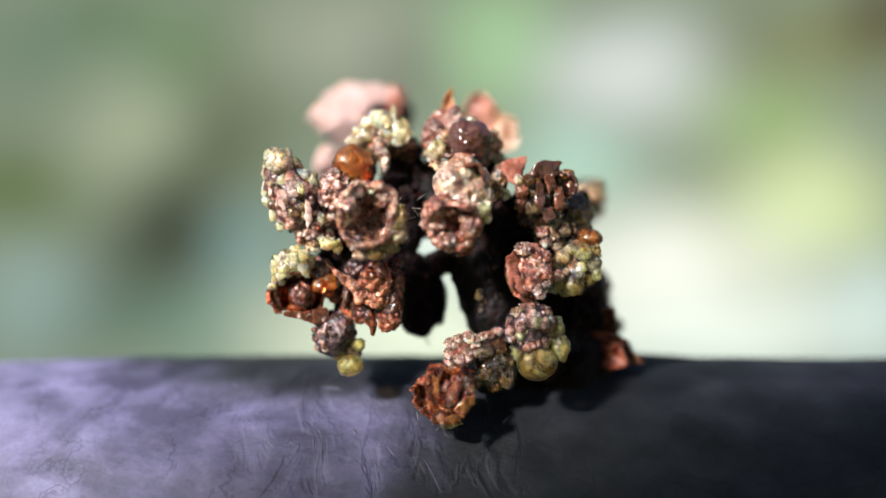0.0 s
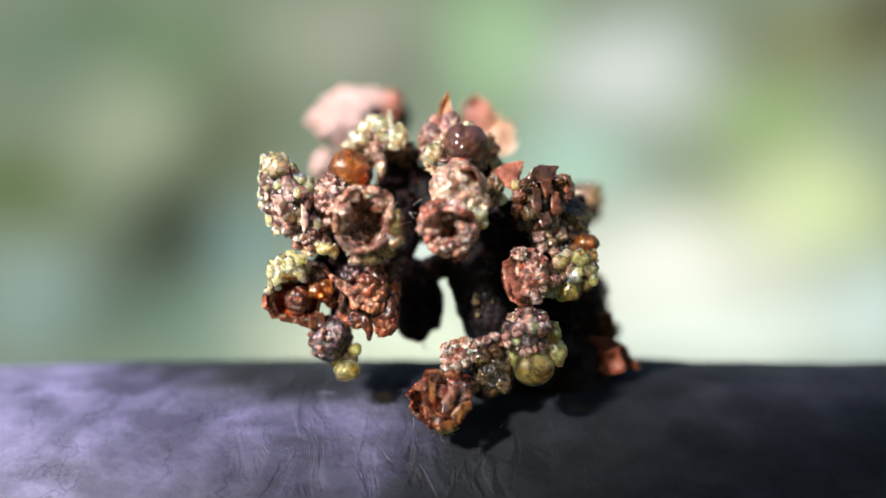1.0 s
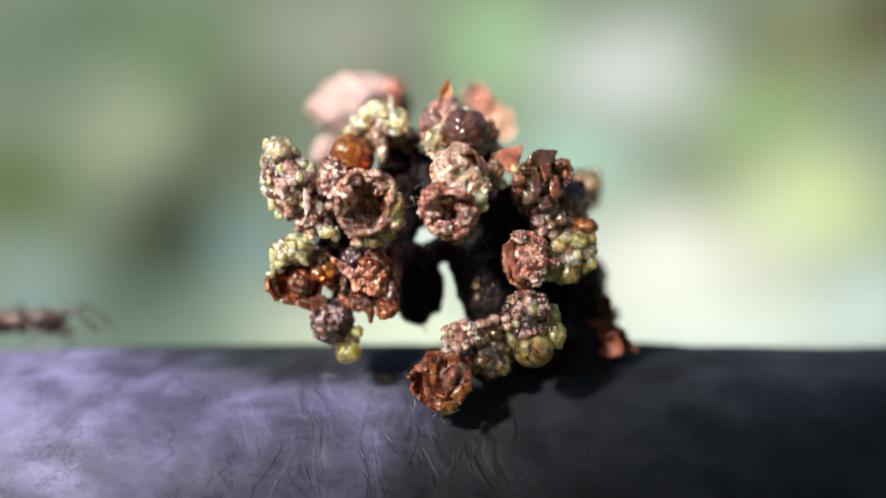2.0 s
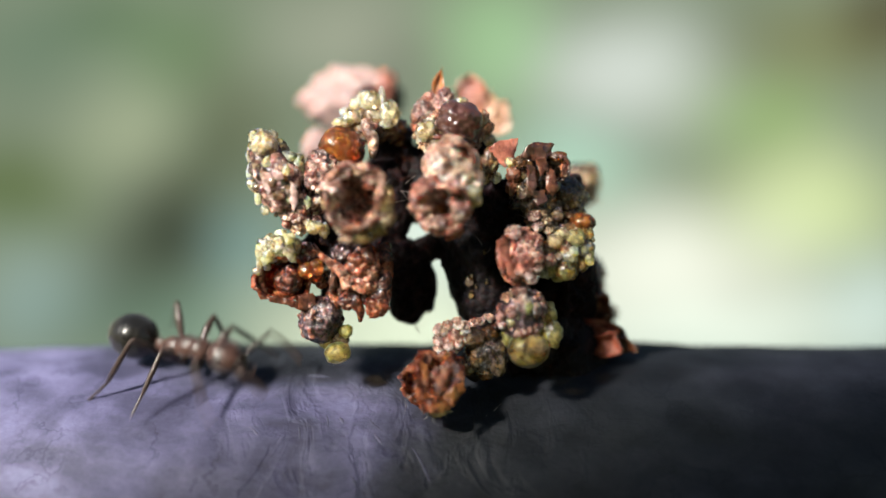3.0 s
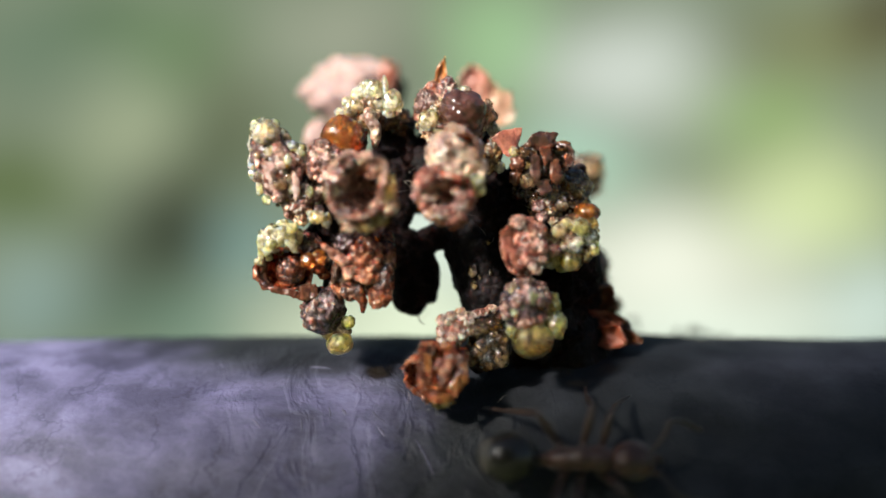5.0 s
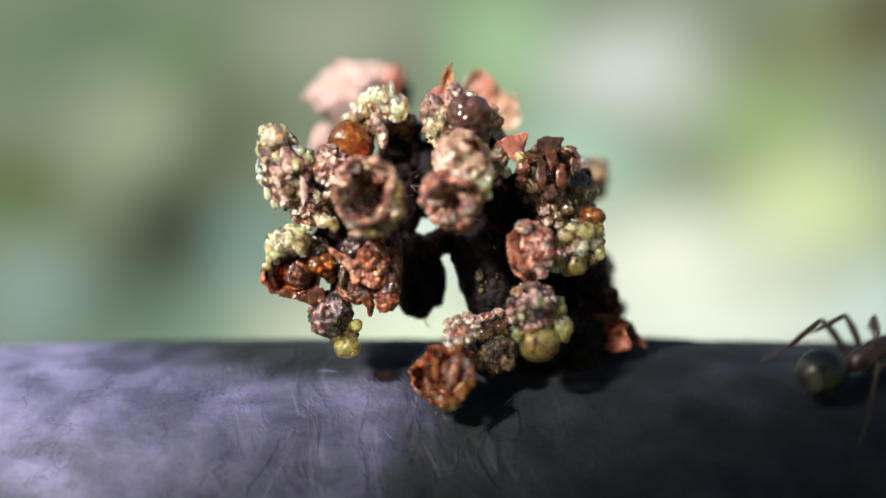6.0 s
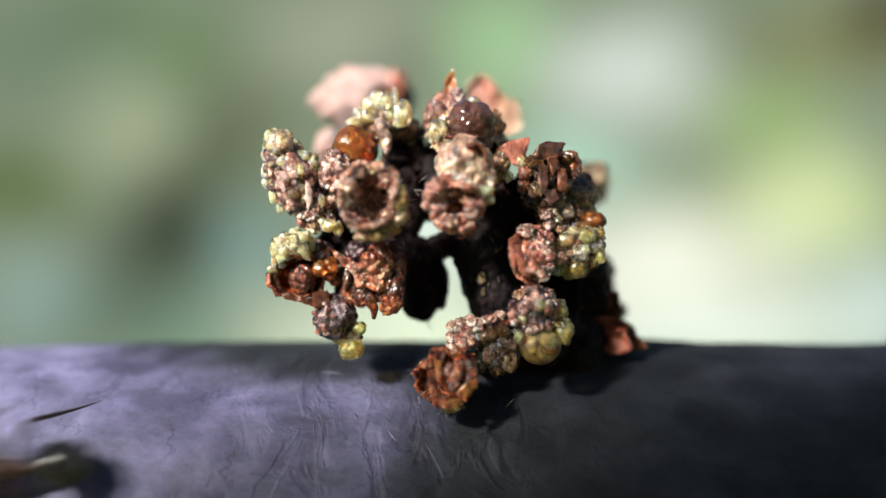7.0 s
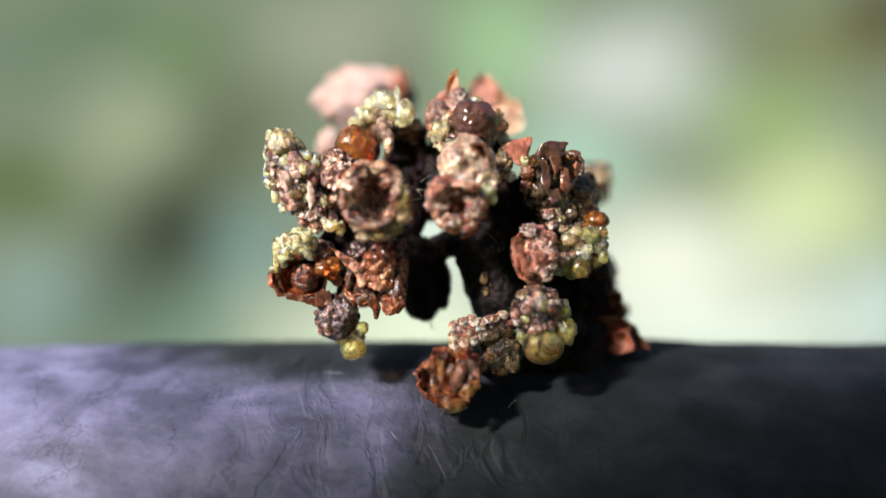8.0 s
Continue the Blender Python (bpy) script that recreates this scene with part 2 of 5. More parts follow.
    c = mixed(n, l, 0.35, c, c3, "MULTIPLY")
    l.new(c, p.inputs["Base Color"])
    p.inputs["Roughness"].default_value = 0.62
    p.inputs["Specular IOR Level"].default_value = 0.3
    wrinkle = noise_tex(n, l, (0.9, 1.6, 1.6), 5, 0.6, 1.2)
    # shrunken, flaking skin on the length before the cluster
    flake = noise_tex(n, l, (0.62, 0.36, 0.36), 3, 0.55, 0.7)
    fold = n.new("ShaderNodeMapRange")
    fold.interpolation_type = "SMOOTHSTEP"
    fold.inputs[1].default_value, fold.inputs[2].default_value = 0.44, 0.58
    l.new(flake.outputs[0], fold.inputs[0])
    near = n.new("ShaderNodeMapRange")
    near.interpolation_type = "SMOOTHSTEP"
    near.inputs[1].default_value, near.inputs[2].default_value = -13 * MM, -5 * MM
    l.new(sx.outputs["X"], near.inputs[0])
    far = n.new("ShaderNodeMapRange")
    far.interpolation_type = "SMOOTHSTEP"
    far.inputs[1].default_value, far.inputs[2].default_value = 8 * MM, 0.0
    l.new(sx.outputs["X"], far.inputs[0])
    span = n.new("ShaderNodeMath"); span.operation = "MULTIPLY"
    l.new(near.outputs[0], span.inputs[0])
    l.new(far.outputs[0], span.inputs[1])
    where = n.new("ShaderNodeMath"); where.operation = "MULTIPLY"
    l.new(span.outputs[0], where.inputs[0])
    l.new(fold.outputs[0], where.inputs[1])
    b0 = bump(n, l, where.outputs[0], 0.36, 0.18, bump(n, l, wrinkle.outputs[0], 0.15, 0.2))
    b1 = bump(n, l, mott.outputs[0], 0.35, 0.3, bump(n, l, crack.outputs[0], 0.07, 0.15, b0))
    l.new(bump(n, l, fine.outputs[0], 0.18, 0.05, b1), p.inputs["Normal"])
    return m


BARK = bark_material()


def shell(name, colour, rough, second=None):
    m, n, l, p = material(name)
    t = noise_tex(n, l, 2.2, 3, 0.6)
    l.new(ramp(n, l, t.outputs[0], [(0.35, tuple(c * 0.6 for c in colour)), (0.65, second or colour)]), p.inputs["Base Color"])
    p.inputs["Roughness"].default_value = rough
    f = noise_tex(n, l, 14, 2, 0.5)
    l.new(bump(n, l, f.outputs[0], 0.3, 0.03), p.inputs["Normal"])
    return m


def downy(m, weight):
    p = m.node_tree.nodes["Principled BSDF"]
    p.inputs["Sheen Weight"].default_value = weight
    p.inputs["Sheen Roughness"].default_value = 0.35
    return m


ANT_DARK = shell("ant_black_shell", (0.008, 0.007, 0.006), 0.33, (0.018, 0.014, 0.011))
downy(ANT_DARK, 0.4)
ANT_DARK.node_tree.nodes["Principled BSDF"].inputs["Specular IOR Level"].default_value = 0.9


def gaster_material():
    """Black plates in front, paler and silvery-downed towards the tip, with dark seams between."""
    m, n, l, p = material("banded_hind_body")
    tc = n.new("ShaderNodeTexCoord")
    sx = n.new("ShaderNodeSeparateXYZ")
    l.new(tc.outputs["Object"], sx.inputs[0])
    along = n.new("ShaderNodeMapRange")
    along.inputs[1].default_value, along.inputs[2].default_value = -1.35 * MM, 1.35 * MM
    l.new(sx.outputs["X"], along.inputs[0])
    wob = noise_tex(n, l, 1.2, 3, 0.6)
    sh = n.new("ShaderNodeMath"); sh.operation = "MULTIPLY_ADD"
    sh.inputs[1].default_value = 0.08
    l.new(wob.outputs[0], sh.inputs[0])
    l.new(along.outputs[0], sh.inputs[2])
    dark, pale = (0.006, 0.005, 0.004), (0.06, 0.053, 0.046)
    l.new(ramp(n, l, sh.outputs[0], [(0.06, dark), (0.14, pale), (0.23, pale), (0.27, dark), (0.33, (0.014, 0.012, 0.01)), (0.42, (0.01, 0.008, 0.007)), (0.48, dark)]), p.inputs["Base Color"])
    p.inputs["Roughness"].default_value = 0.24
    p.inputs["Sheen Weight"].default_value = 0.06
    f = noise_tex(n, l, 12, 2, 0.5)
    l.new(bump(n, l, f.outputs[0], 0.25, 0.03), p.inputs["Normal"])
    return m


GASTER = gaster_material()
ANT_RED = shell("ant_brown_shell", (0.036, 0.016, 0.011), 0.42, (0.068, 0.03, 0.021))
downy(ANT_RED, 0.25)
ANT_LEG = shell("ant_leg", (0.045, 0.026, 0.02), 0.35)


# ---- helpers for meshes, in millimetres ----
def mesh_of(name, bm, mat, smooth=True):
    bmesh.ops.scale(bm, vec=(MM, MM, MM), verts=bm.verts)
    me = bpy.data.meshes.new(name)
    bm.to_mesh(me)
    bm.free()
    me.materials.append(mat)
    if smooth:
        me.polygons.foreach_set("use_smooth", [True] * len(me.polygons))
    return me


def part(name, bm, mat, parent, at=(0, 0, 0), label="", smooth=True):
    ob = new(name, mesh_of(name, bm, mat, smooth))
    ob.parent = parent
    ob.location = Vector(at) * MM
    if label:
        tagged(ob, label)
    return ob


def spot(px, py, depth):
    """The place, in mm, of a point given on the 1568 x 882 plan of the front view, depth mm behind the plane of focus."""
    k = (STAND + depth) / 1940.5
    return Vector(((px - 784) * k, depth, (441 - py) * k))


def turn_to(axis):
    return Vector(axis).normalized().to_track_quat("Z", "Y").to_matrix()


def lump(size, axis=(0, 0, 1), seed=0, rough=0.16, cells=0.0, cell_size=0.35, sub=5):
    """An uneven body: an icosphere of half-sizes (across, across, along axis), with swellings and granules."""
    bm = bmesh.new()
    bmesh.ops.create_icosphere(bm, subdivisions=sub, radius=1)
    rot = turn_to(axis)
    off = Vector((seed * 7.31, seed * 3.17, seed * 5.03))
    s = Vector(size)
    mean = (s.x + s.y + s.z) / 3
    for v in bm.verts:
        d = v.co.normalized()
        base = rot @ Vector((d.x * s.x, d.y * s.y, d.z * s.z))
        q = base / mean
        k = 1 + rough * (noise.noise(q * 1.3 + off) * 1.1 + 0.6 * noise.noise(q * 2.9 + off) + 0.28 * noise.noise(q * 6.5 + off) + (0.34 * noise.noise(q * 13 + off) + 0.26 * noise.noise(q * 25 + off) if cells else 0))
        if cells:
            f1 = noise.voronoi(base / cell_size + off)[0][0]
            k += cells * (0.55 - f1) * min(1.0, 0.5 + 0.9 * abs(noise.noise(q * 1.7 - off)))
            k += 0.4 * cells * (0.5 - noise.voronoi(base / (cell_size * 0.42) - off)[0][0])
        v.co = base * k
    return bm


def granules(n, size, axis, grain, seed, facing=None, spread=1.0):
    """Beads of resin sunk into a body of the given half-sizes, all over it or on the side that faces a direction."""
    rng = random.Random(seed * 13 + 5)
    bm = bmesh.new()
    rot = turn_to(axis)
    for _ in range(n):
        while True:
            d = Vector((rng.gauss(0, 1), rng.gauss(0, 1), rng.gauss(0, 1))).normalized()
            if facing is None or (rot @ d).dot(Vector(facing).normalized()) > 1 - spread:
                break
        at = rot @ Vector((d.x * size[0], d.y * size[1], d.z * size[2])) * rng.uniform(0.93, 1.03)
        r = grain * rng.choice((0.4, 0.5, 0.6, 0.75, 1.0, 1.0, 1.4, 1.9))
        m = Matrix.Translation(at) @ Euler((rng.uniform(0, 6), rng.uniform(0, 6), rng.uniform(0, 6))).to_matrix().to_4x4() @ Matrix.Diagonal((r, r * rng.uniform(0.6, 1), r * rng.uniform(0.7, 1.4), 1))
        made = bmesh.ops.create_icosphere(bm, subdivisions=3 if r > 0.13 else 2, radius=1, matrix=m)["verts"]
        for v in made:
            v.co += (v.co - at) * 0.35 * noise.noise(v.co * (0.8 / r))
    return bm


def petal(length, width, curl=0.5, cup=0.5, ragged=0.25, seed=0, thick=0.09, nu=16, nv=12, point=0.7):
    """A dry petal that grows along +z from the origin, curls towards -y and is cupped; torn at its rim."""
    bm = bmesh.new()
    top, bot = [], []
    for i in range(nu + 1):
        u = i / nu
        ru, rb = [], []
        for j in range(nv + 1):
            w = 2 * j / nv - 1
            tear = 1 - ragged * max(0.0, noise.noise(Vector((w * 2.2, seed * 3.7, 1.3))) + 0.35 * noise.noise(Vector((w * 6, seed * 1.7, 4))))
            half = width / 2 * (0.35 + 0.65 * math.sin(math.pi * min(1.0, 0.12 + 0.62 * u))) * (1 - (max(0, u - 0.6) / 0.4) ** 1.6 * point)
            z = length * u * tear
            x = w * half * (1 + ragged * 0.4 * noise.noise(Vector((u * 5, seed, w * 1.5))))
            a = curl * u
            y = -cup * half * w * w - math.sin(a) * z * 0.6 + 0.10 * length * noise.noise(Vector((w * 1.6, u * 2.6, seed * 2.3))) + 0.07 * length * noise.noise(Vector((w * 4, u * 6, seed * 2.3))) + 0.03 * length * noise.noise(Vector((w * 9, u * 13, seed * 1.3)))
            p = Vector((x, y, z * math.cos(a * 0.6)))
            ru.append(bm.verts.new(p))
            rb.append(bm.verts.new(p + Vector((0, thick, 0))))
        top.append(ru)
        bot.append(rb)
    for i in range(nu):
        for j in range(nv):
            bm.faces.new((top[i][j], top[i][j + 1], top[i + 1][j + 1], top[i + 1][j]))
            bm.faces.new((bot[i][j], bot[i + 1][j], bot[i + 1][j + 1], bot[i][j + 1]))
    for i in range(nu):
        bm.faces.new((top[i][0], top[i + 1][0], bot[i + 1][0], bot[i][0]))
        bm.faces.new((top[i][nv], bot[i][nv], bot[i + 1][nv], top[i + 1][nv]))
    for j in range(nv):
        bm.faces.new((top[0][j], bot[0][j], bot[0][j + 1], top[0][j + 1]))
        bm.faces.new((top[nu][j], top[nu][j + 1], bot[nu][j + 1], bot[nu][j]))
    return bm


def slab(corners, thick, seed=0):
    """A thick dry scale that faces the lens; its corners in plan units from its middle."""
    bm = bmesh.new()
    k = STAND / 1940.5
    face = bm.faces.new([bm.verts.new((x * k, 0, -y * k)) for x, y in corners])
    bmesh.ops.subdivide_edges(bm, edges=bm.edges[:], cuts=4)
    bmesh.ops.triangulate(bm, faces=bm.faces[:])
    bmesh.ops.subdivide_edges(bm, edges=bm.edges[:], cuts=2, use_grid_fill=True)
    front = bm.faces[:]
    back = bmesh.ops.extrude_face_region(bm, geom=front)
    for v in (e for e in back["geom"] if isinstance(e, bmesh.types.BMVert)):
        v.co.y += thick
    for v in bm.verts:
        q = v.co + Vector((seed, 0, seed * 0.7))
        v.co += Vector((0.08 * noise.noise(q * 4), 0.16 * noise.noise(q * 1.6) + 0.06 * noise.noise(q * 5) + 0.25 * v.co.x, 0.08 * noise.noise(q * 4 + Vector((5, 0, 0)))))
    bmesh.ops.recalc_face_normals(bm, faces=bm.faces[:])
    return bm


def aim(bm, direction, spin=0.0):
    """Turns a petal that grows along +z into the given direction, its hollow side towards -y as far as that goes, then spins it."""
    z = Vector(direction).normalized()
    y = Vector((0, 1, 0)) - z * z.y
    y = y.normalized() if y.length > 0.1 else Vector((0, 0, 1))
    rot = Matrix((y.cross(z), y, z)).transposed()
    bm.transform((rot @ Euler((0, 0, radians(spin))).to_matrix()).to_4x4())
    return bm


def tube(points, radii, seed=0, sides=20, rough=0.12, seg=10, cells=0.0):
    """A round, uneven limb through the points."""
    bm = bmesh.new()
    pts, rad = [], []
    n = len(points)
    for i in range(n - 1):
        p0, p1, p2, p3 = (Vector(points[max(0, min(n - 1, i + k))]) for k in (-1, 0, 1, 2))
        for s in range(seg):
            t = s / seg
            pts.append(0.5 * (2 * p1 + (p2 - p0) * t + (2 * p0 - 5 * p1 + 4 * p2 - p3) * t * t + (3 * p1 - p0 - 3 * p2 + p3) * t ** 3))
            rad.append(radii[i] * (1 - t) + radii[i + 1] * t)
    pts.append(Vector(points[-1]))
    rad.append(radii[-1])
    rings = []
    side = Vector((0, 1, 0))
    for i, p in enumerate(pts):
        d = (pts[min(i + 1, len(pts) - 1)] - pts[max(i - 1, 0)]).normalized()
        u = side - d * side.dot(d)
        u = u.normalized() if u.length > 0.05 else d.orthogonal().normalized()
        side = u
        w = d.cross(u)
        ring = []
        for j in range(sides):
            a = 2 * math.pi * j / sides
            o = u * math.cos(a) + w * math.sin(a)
            q = p + o * rad[i]
            k = 1 + rough * (noise.noise(q * 0.9 + Vector((seed, 0, 0))) + 0.6 * noise.noise(q * 2.3 + Vector((seed, 3, 0))))
            if cells:
                k += cells * (0.5 - noise.voronoi(q / 0.5)[0][0])
            ring.append(bm.verts.new(p + o * rad[i] * k))
        rings.append(ring)
    for a, b in zip(rings, rings[1:]):
        for j in range(sides):
            bm.faces.new((a[j], a[(j + 1) % sides], b[(j + 1) % sides], b[j]))
    bm.faces.new(rings[0][::-1])
    bm.faces.new(rings[-1])
    return bm


# ---- the branch ----


def branch_form(x, a):
    """Radius of the branch at x mm along it and angle a (0: towards the lens, 90 degrees: up)."""
    p = Vector((x * 0.07, math.cos(a) * 0.9, math.sin(a) * 0.9))
    q = Vector((x * 0.35, math.cos(a) * 3, math.sin(a) * 3))
    r = GIRTH + 0.28 * noise.noise(p) + 0.10 * noise.noise(q) + 0.05 * noise.noise(q * 2.3)
    r += 0.35 * math.exp(-((x - 6) / 6.0) ** 2) * max(0.0, math.sin(a)) ** 4
    return r


def branch_axis(x):
    sag = -0.0016 * max(0.0, -x - 8) ** 2
    return Vector((x, AXIS_Y - 0.4 * sag, AXIS_Z + sag * 0.9))


def build_branch():
    bm = bmesh.new()
    rings = []
    steps = [-170 + i * 4 for i in range(33)] + [-40 + i * 0.32 for i in range(250)] + [40 + i * 4 for i in range(33)]
    for x in steps:
        c = branch_axis(x)
        ring = []
        for j in range(180):
            a = 2 * math.pi * j / 180
            r = branch_form(x, a)
            ring.append(bm.verts.new(c + Vector((0, -math.cos(a) * r, math.sin(a) * r))))
        rings.append(ring)
    for a, b in zip(rings, rings[1:]):
        for j in range(180):
            bm.faces.new((a[j], b[j], b[(j + 1) % 180], a[(j + 1) % 180]))
    bm.faces.new(rings[0])
    bm.faces.new(rings[-1][::-1])
    bmesh.ops.recalc_face_normals(bm, faces=bm.faces)
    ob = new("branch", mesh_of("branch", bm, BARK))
    return tagged(ob, "smooth grey-purple living branch with waxy mottled bark", "branch")


branch = build_branch()


def on_bark(px, py, lift=0.0):
    """The place on the bark that the front view shows at px, py."""
    d = Vector(((px - 784) / 1940.5, 1, (441 - py) / 1940.5))
    oy, oz = -STAND - AXIS_Y, -AXIS_Z
    a, b, c = d.y ** 2 + d.z ** 2, 2 * (oy * d.y + oz * d.z), oy ** 2 + oz ** 2 - GIRTH ** 2
    t = (-b - math.sqrt(max(0.0, b * b - 4 * a * c))) / (2 * a)
    ang = math.atan2(oz + t * d.z, -(oy + t * d.y))
    x = d.x * t
    return branch_axis(x) + Vector((0, -math.cos(ang), math.sin(ang))) * (branch_form(x, ang) + lift)


def build_bark_marks():
    pale, n, l, p = material("pale_bark_scar")
    t = noise_tex(n, l, 3.0, 3, 0.6)
    l.new(ramp(n, l, t.outputs[0], [(0.3, (0.05, 0.048, 0.085)), (0.7, (0.08, 0.076, 0.135))]), p.inputs["Base Color"])
    p.inputs["Roughness"].default_value = 0.5
    dark, n, l, p = material("dark_bark_furrow")
    t = noise_tex(n, l, 3.0, 3, 0.6)
    l.new(ramp(n, l, t.outputs[0], [(0.3, (0.032, 0.031, 0.053)), (0.7, (0.055, 0.053, 0.092))]), p.inputs["Base Color"])
    p.inputs["Roughness"].default_value = 0.7
    scars = [((538, 650), (570, 652), (630, 666), 0.06), ((378, 632), (388, 645), (395, 665), 0.07), ((595, 715), (605, 730), (612, 745), 0.13),
             ((655, 745), (672, 765), (690, 790), 0.1), ((430, 735), (450, 750), (462, 772), 0.1)]
    for k, (a, b, c, r) in enumerate(scars):
        part("bark_scar", tube([on_bark(*a, -r * 0.8), on_bark(*b, -r * 0.68), on_bark(*c, -r * 0.8)], [r * 0.5, r, r * 0.4], k, 10, 0.3, 8), pale, branch)
    furrows = [((705, 740), (745, 800), (775, 870), 0.10), ((560, 690), (580, 730), (575, 780), 0.09), ((480, 800), (505, 830), (520, 870), 0.10), ((640, 700), (660, 735), (700, 760), 0.07),
               ((610, 800), (625, 835), (640, 860), 0.08), ((395, 850), (415, 835), (430, 860), 0.12), ((520, 720), (530, 750), (528, 775), 0.07)]
    for k, (a, b, c, r) in enumerate(furrows):
        part("bark_furrow", tube([on_bark(*a, -r * 0.8), on_bark(*b, -r * 0.7), on_bark(*c, -r * 0.8)], [r * 0.4, r, r * 0.5], 20 + k, 8, 0.4, 8), dark, branch)


build_bark_marks()


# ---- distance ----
GLOW = 0.344           # emission of the far foliage, its sunlight painted in, under this exposure

def backdrop_material():
    m, n, l, p = material("glowing_foliage_distance")
    geo = n.new("ShaderNodeTexCoord")
    sep = n.new("ShaderNodeSeparateXYZ")
    wob = n.new("ShaderNodeTexNoise")
    wob.inputs["Scale"].default_value = 3.0
    wob.inputs["Detail"].default_value = 2.0
    l.new(geo.outputs["Object"], wob.inputs["Vector"])
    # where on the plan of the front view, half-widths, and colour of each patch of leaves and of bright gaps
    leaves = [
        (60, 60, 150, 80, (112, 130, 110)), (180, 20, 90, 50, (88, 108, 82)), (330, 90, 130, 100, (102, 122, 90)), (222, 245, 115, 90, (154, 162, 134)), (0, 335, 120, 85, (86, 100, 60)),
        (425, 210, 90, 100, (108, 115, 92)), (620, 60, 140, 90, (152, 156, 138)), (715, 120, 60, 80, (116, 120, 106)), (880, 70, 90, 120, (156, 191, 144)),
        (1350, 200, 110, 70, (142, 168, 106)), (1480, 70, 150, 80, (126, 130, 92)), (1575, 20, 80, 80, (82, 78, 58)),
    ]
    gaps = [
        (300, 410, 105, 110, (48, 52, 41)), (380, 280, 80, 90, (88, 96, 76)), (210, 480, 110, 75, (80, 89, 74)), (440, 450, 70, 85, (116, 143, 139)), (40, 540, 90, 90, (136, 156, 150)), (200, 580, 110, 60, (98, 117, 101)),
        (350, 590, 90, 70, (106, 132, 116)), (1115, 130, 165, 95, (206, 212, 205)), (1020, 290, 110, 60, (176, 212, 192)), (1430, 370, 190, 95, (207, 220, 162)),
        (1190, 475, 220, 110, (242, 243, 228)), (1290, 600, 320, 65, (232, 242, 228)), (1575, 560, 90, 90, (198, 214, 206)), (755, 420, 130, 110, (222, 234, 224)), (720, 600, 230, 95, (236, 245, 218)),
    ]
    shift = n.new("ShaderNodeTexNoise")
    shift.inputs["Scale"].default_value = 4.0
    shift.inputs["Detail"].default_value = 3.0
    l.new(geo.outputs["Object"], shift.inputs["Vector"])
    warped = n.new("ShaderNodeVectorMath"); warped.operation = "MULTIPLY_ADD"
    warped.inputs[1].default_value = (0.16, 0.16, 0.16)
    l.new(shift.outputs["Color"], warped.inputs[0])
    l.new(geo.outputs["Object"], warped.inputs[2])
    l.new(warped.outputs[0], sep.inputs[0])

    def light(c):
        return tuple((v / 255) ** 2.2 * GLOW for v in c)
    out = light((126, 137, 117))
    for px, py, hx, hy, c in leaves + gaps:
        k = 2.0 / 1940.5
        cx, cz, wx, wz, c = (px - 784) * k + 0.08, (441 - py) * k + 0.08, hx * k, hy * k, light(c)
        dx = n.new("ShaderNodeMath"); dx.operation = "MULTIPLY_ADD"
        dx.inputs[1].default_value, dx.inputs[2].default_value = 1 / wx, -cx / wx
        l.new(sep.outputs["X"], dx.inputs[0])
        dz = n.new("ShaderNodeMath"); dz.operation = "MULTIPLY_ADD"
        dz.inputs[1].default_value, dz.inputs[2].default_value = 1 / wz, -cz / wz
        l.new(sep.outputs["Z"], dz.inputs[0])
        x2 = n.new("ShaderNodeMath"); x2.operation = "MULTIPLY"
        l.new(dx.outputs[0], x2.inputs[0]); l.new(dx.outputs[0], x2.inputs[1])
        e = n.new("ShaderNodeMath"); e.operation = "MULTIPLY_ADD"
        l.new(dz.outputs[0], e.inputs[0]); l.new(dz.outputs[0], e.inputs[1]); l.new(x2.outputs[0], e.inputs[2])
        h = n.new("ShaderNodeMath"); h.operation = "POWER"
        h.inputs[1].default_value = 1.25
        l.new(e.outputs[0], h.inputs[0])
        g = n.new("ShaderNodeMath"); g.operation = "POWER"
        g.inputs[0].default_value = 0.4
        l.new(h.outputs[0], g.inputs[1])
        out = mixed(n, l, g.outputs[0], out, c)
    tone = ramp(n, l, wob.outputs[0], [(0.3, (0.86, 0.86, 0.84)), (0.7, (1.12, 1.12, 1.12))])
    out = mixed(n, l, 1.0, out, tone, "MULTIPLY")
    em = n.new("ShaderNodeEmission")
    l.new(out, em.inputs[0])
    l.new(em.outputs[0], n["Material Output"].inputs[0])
    return m


def build_backdrop():
    """A glowing bowl painted as far foliage, 2 m off."""
    bm = bmesh.new()
    R, rings = 2000.0, []
    for i in range(25):
        z = -900 + i * 80
        rings.append([bm.verts.new((x, R - max(0.0, abs(x) - 1100) * 1.2, z)) for x in [-2400 + k * 160 for k in range(31)]])
    for a, b in zip(rings, rings[1:]):
        for j in range(30):
            bm.faces.new((a[j], b[j], b[j + 1], a[j + 1]))
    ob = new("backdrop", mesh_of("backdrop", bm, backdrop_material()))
    return tagged(ob, "glowing backdrop painted as far sunlit green foliage, wholly out of focus", "backdrop", kind="structure")


build_backdrop()


# ---- an unseen tree, added to shade the right of the branch from the sun ----
GROUND = -1250.0


def leaf_material():
    m, n, l, p = material("green_leaf")
    t = noise_tex(n, l, 0.05, 4, 0.6)
    l.new(ramp(n, l, t.outputs[0], [(0.3, (0.03, 0.06, 0.015)), (0.7, (0.08, 0.14, 0.04))]), p.inputs["Base Color"])
    p.inputs["Roughness"].default_value = 0.45
    return m


